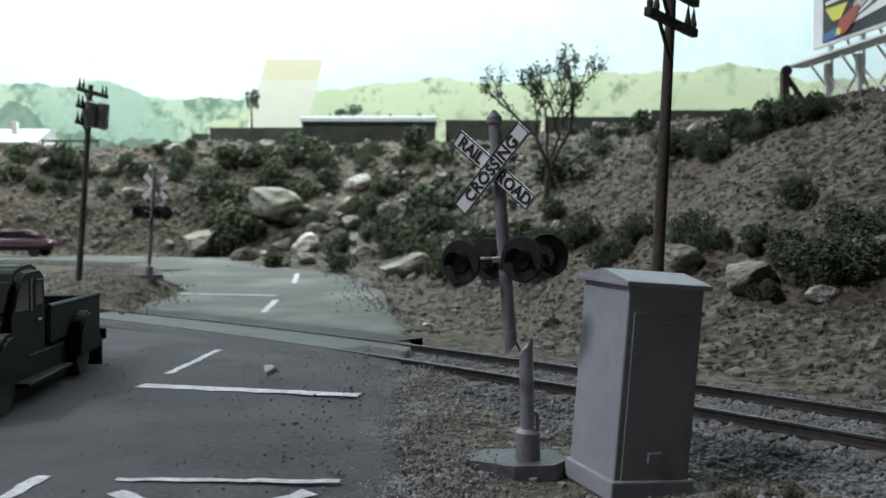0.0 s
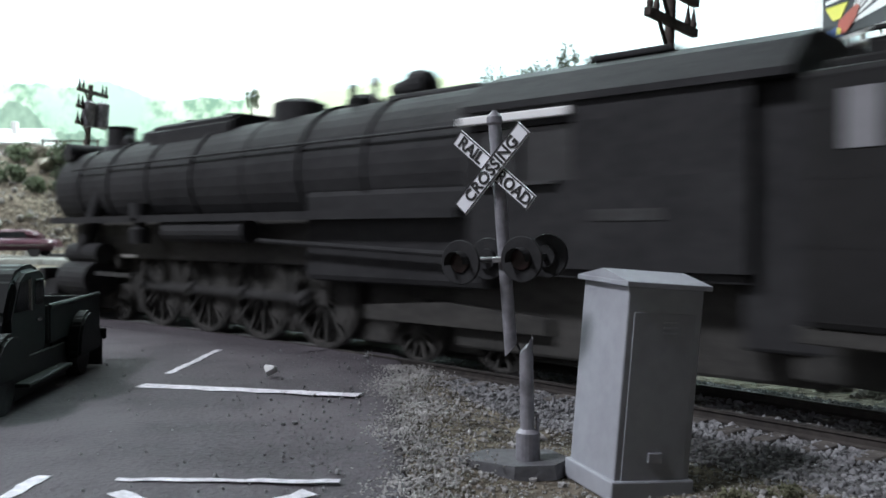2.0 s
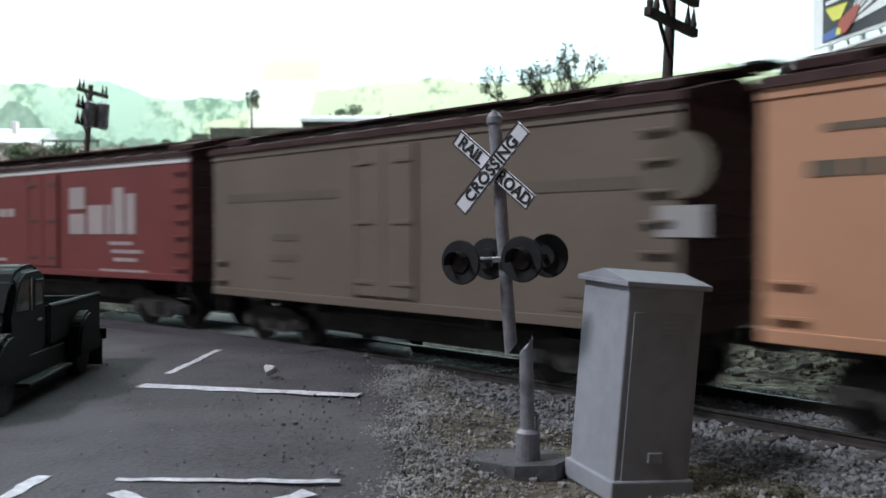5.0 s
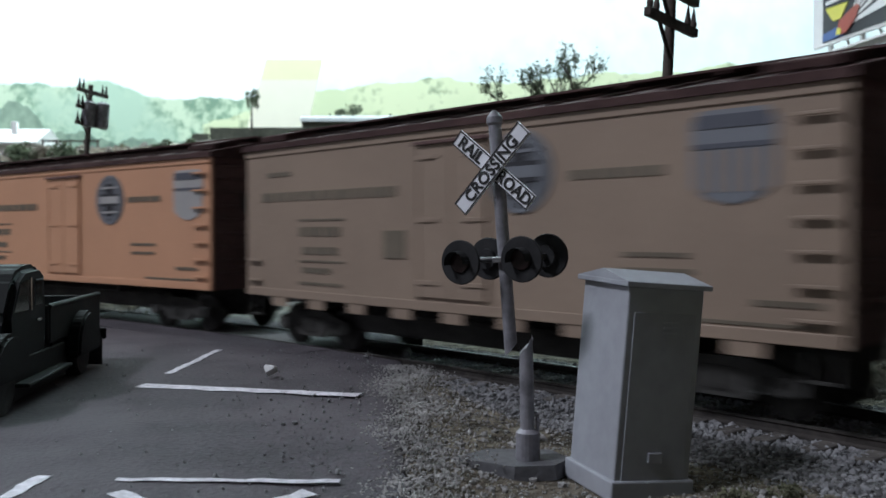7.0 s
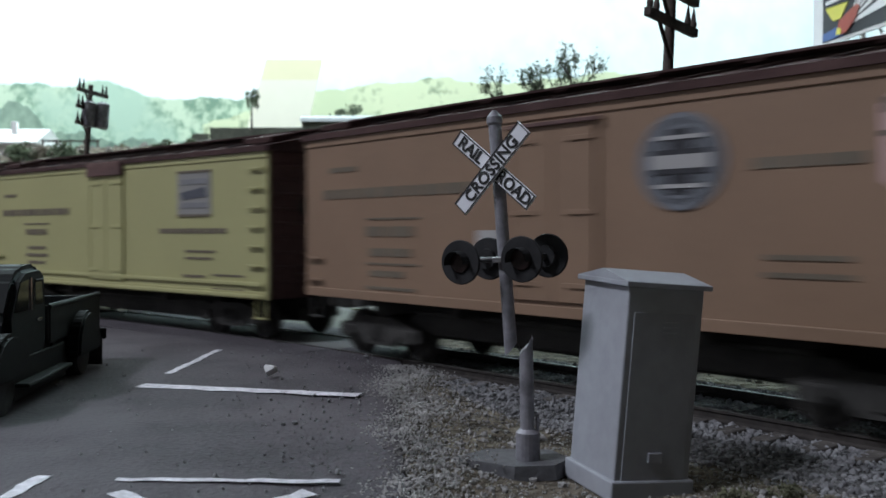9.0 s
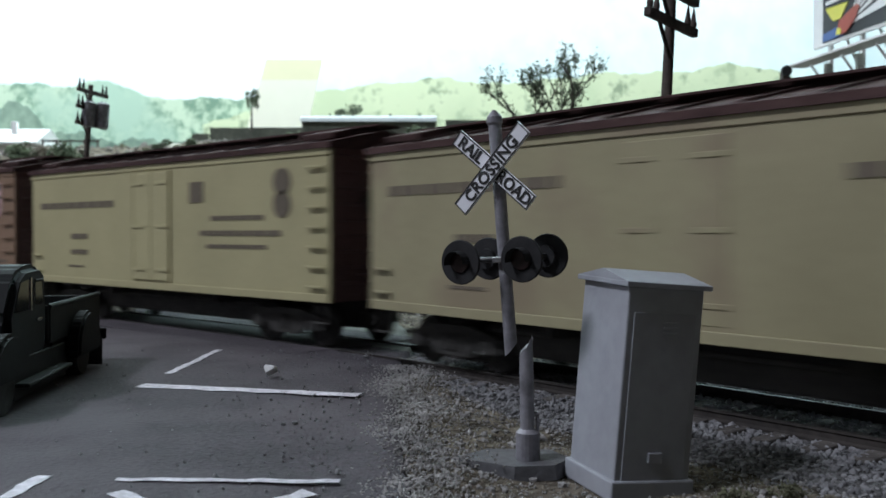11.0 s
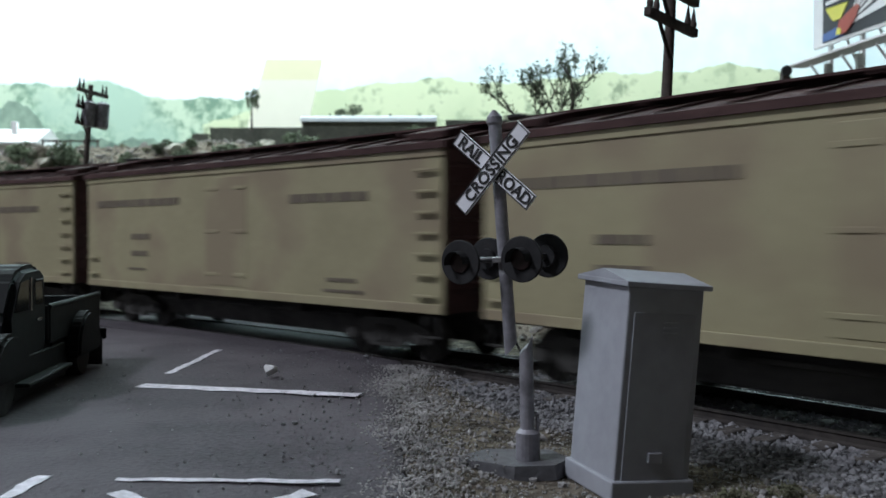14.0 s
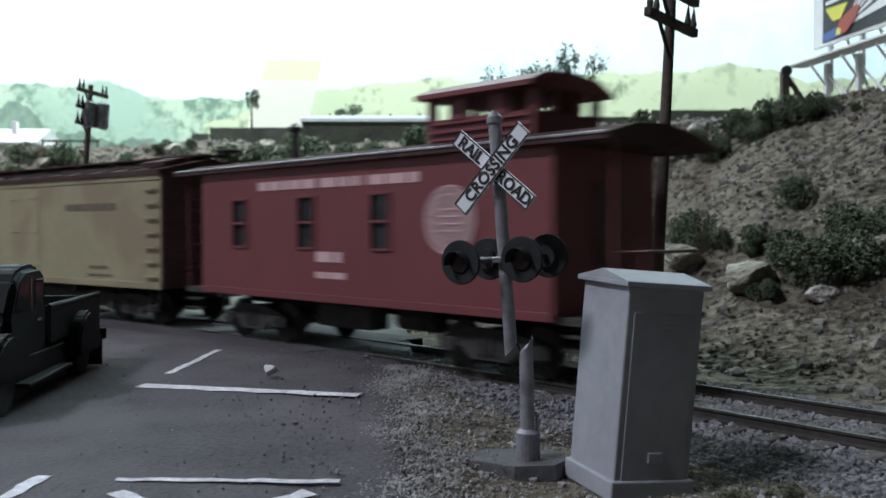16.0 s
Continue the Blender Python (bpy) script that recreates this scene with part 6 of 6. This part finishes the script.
    def wheel_pair(name, u, r):
        w = piece(name, shared(name, lambda: tyres(r), UNDER), t, P(X(u), 0, r))
        spoke = shared("spoke_" + name, lambda: rod(B(), (.1, 0, 0), (r * .92, 0, 0), .05, seg=6), UNDER)
        for sy in (-1, 1):
            for k in range(12):
                piece("spoke", spoke, w, P(0, sy * .77, 0, 0, k * 30, 0))
            if r > .9:
                piece("counterweight", shared("counterweight", lambda: prism(B(), [(-r * .88, -.3), (-r * .6, -.6), (-r * .35, -.5), (-r * .35, .5), (-r * .6, .6), (-r * .88, .3)], -.05, .05), UNDER), w, P(0, sy * .79, 0))
                piece("crank_pin", shared("crank_pin", lambda: rod(B(), (.38, -.17, 0), (.38, .17, 0), .07, seg=10), DARK_STEEL), w, P(0, sy * .97, 0))
        DRIVERS.append((w, X(u), r))

    for u in (16.4, 18.5, 20.6, 22.7):
        wheel_pair("driving_wheel", u, 1.0)
    for u in (12.5, 14.4):
        wheel_pair("pilot_wheel", u, .46)
    for u in (25.3, 27.2):
        wheel_pair("trailing_wheel", u, .55)
    bm = B()
    for sy in (-1, 1):
        prism(bm, [(X(24.2), .7), (X(28.3), .7), (X(28.3), .95), (X(26.2), 1.1), (X(24.2), .95)], sy * .95, sy * 1.08)
    part("trailing_truck", bm, UNDER, t)
    bm = B()
    for sy in (-1, 1):
        box(bm, (X(19.55), sy * 1.0, 0), (6.5, .07, .16), bevel=.02)
        for u in (16.4, 18.5, 20.6, 22.7):
            rod(bm, (X(u), sy * .95, 0), (X(u), sy * 1.06, 0), .15, seg=14)
    r = part("side_rod", bm, DARK_STEEL, t, "dark steel side rods", m=P(.38, 0, 1.0))
    RODS.append((r, .38, 1.0))
    return t


# ---- everything in its place ----
def stage():
    room()
    backdrop()
    ground()
    road()
    track_bed()
    far_shed()
    board_fence()
    note_card()
    white_house()
    stripe("white stop line painted across the near lane", [(-4.49, 12.92), (-1.17, 12.15)], .30)
    stripe("white centre dash painted on the road", [(-4.40, 14.0), (-4.32, 16.8)], .13)
    stripe("white centre dash painted on the road", [(-3.8, 6.6), (-3.71, 8.1)], .15)
    stripe("thin white line painted across the lane", [(-3.0, 7.98), (-.94, 7.92)], .10)
    stripe("white arm of the painted crossing mark", [(-2.85, 7.6), (-1.2, 5.9)], .2)
    stripe("white arm of the painted crossing mark", [(-1.15, 7.58), (-2.9, 5.9)], .2)
    stripe("white stop line painted across the far lane", [(-9.5, 31.4), (-5.85, 30.6)], .42)
    stripe("white centre dash painted on the road", [(-5.05, 24.6), (-5.5, 28.8)], .2)
    stripe("white centre dash painted on the road", [(-6.15, 36.0), (-6.7, 40.2)], .22)
    stripe("faint white line painted across the far road", [(-10.0, 37.6), (-7.2, 37.0)], .5, LINE_FAINT)
    boulders()
    plants()
    bare_tree()
    far_tree(-15.7, 72, 11.6, 1.4, 3.0, 61)
    far_tree(-7.4, 72, 11.4, 1.7, 1.7, 62)
    far_tree(-8.4, 72.4, 11.4, 1.2, 1.3, 63)
    gravel()
    crossing_signal("crossing_signal", "silver railroad crossing signal with a snapped leaning post", P(.86, 9.15, -.265), True, -33)
    crossing_signal("crossing_signal", "silver railroad crossing signal standing on the far mound", P(-10.1, 30, ground_z(-10.1, 30) - .03) @ pose(0, 0, 0, 0, 0, 0), False, 172)
    telegraph_pole("dark wooden telegraph pole with two drum transformers", -14.18, 34, ground_z(-14.18, 34) - .1, 7.85, 4.0, .12, 3, 78, True)
    telegraph_pole("tall dark wooden telegraph pole with crossarms", 3.74, 15.6, -.4, 7.2, 2.6, .115, 2, 50)
    relay_cabinet()
    pickup()
    sedan()
    billboard()
    hill_post()


TRAIN = []


def train():
    TRAIN.append(locomotive(10.7, 31.7))
    TRAIN.append(tender(32.6, 43.1))
    TRAIN.append(reefer("red wooden refrigerator car with a white eave stripe", 43.37, 56.25, RED_CAR, 1.16, 3.98, "red"))
    TRAIN.append(reefer("dull tan-brown refrigerator car", 57.4, 68.7, TAN_BROWN, .95, 3.92, "emblem"))
    TRAIN.append(reefer("bright orange refrigerator car with round and shield emblems", 69.9, 82.3, ORANGE, 1.0, 3.92, "orange"))
    TRAIN.append(reefer("weathered tan-orange refrigerator car with sill tabs", 83.82, 96.0, TAN_ORANGE, 1.0, 3.92, "tab"))
    TRAIN.append(reefer("yellow refrigerator car with a square emblem", 97.22, 109.6, YELLOW, .90, 3.92, "yellow", skirt=True))
    TRAIN.append(reefer("faded orange-brown refrigerator car with a shield emblem", 111.02, 123.35, ORANGE_BROWN, 1.08, 4.0, "brown"))
    TRAIN.append(reefer("pale yellow refrigerator car with a dark round emblem", 124.5, 136.8, PALE_YELLOW, .95, 3.85, "pale"))
    for a, b in ((138.12, 150.57), (151.58, 163.93), (164.84, 177.26), (178.32, 190.87)):
        TRAIN.append(reefer("weathered cream refrigerator car with rusty stains", a, b, TAN, .93, 3.64, "plain"))
    TRAIN.append(caboose(192.78, 202.42))



def travel(t):
    """How far the train has gone at t seconds: steady, a little slower at the end."""
    if t < 13.3:
        return 12.6 * t
    d = min(t - 13.3, .8)
    return 12.6 * t - .75 * d * d - max(t - 14.1, 0) * 1.2


def motions():
    ts = [i * .5 for i in range(33)]
    for car in TRAIN:
        u = car["u"]
        rows = []
        for t in ts:
            x, y, h = track(travel(t) - u)
            rows.append((t, P(x, y, 0, 0, 0, h)))
        walk(car, rows)
    step = 1 / 10
    fine = [i * step for i in range(161)]
    for w, x, r in DRIVERS:
        walk_wheel(w, x, r, fine if r > .9 else [i / 30 for i in range(481)])
    for r, off, z in RODS:
        walk(r, [(t, P(off * math.cos(travel(t)), 0, z - off * math.sin(travel(t)))) for t in fine])
    for w, x, r in AXLES:
        walk_wheel(w, x, r, [i / 30 for i in range(481)])


def walk_wheel(w, x, r, times):
    walk(w, [(t, P(x, 0, r, 0, math.degrees(travel(t) / r), 0)) for t in times])


stage()
train()
motions()
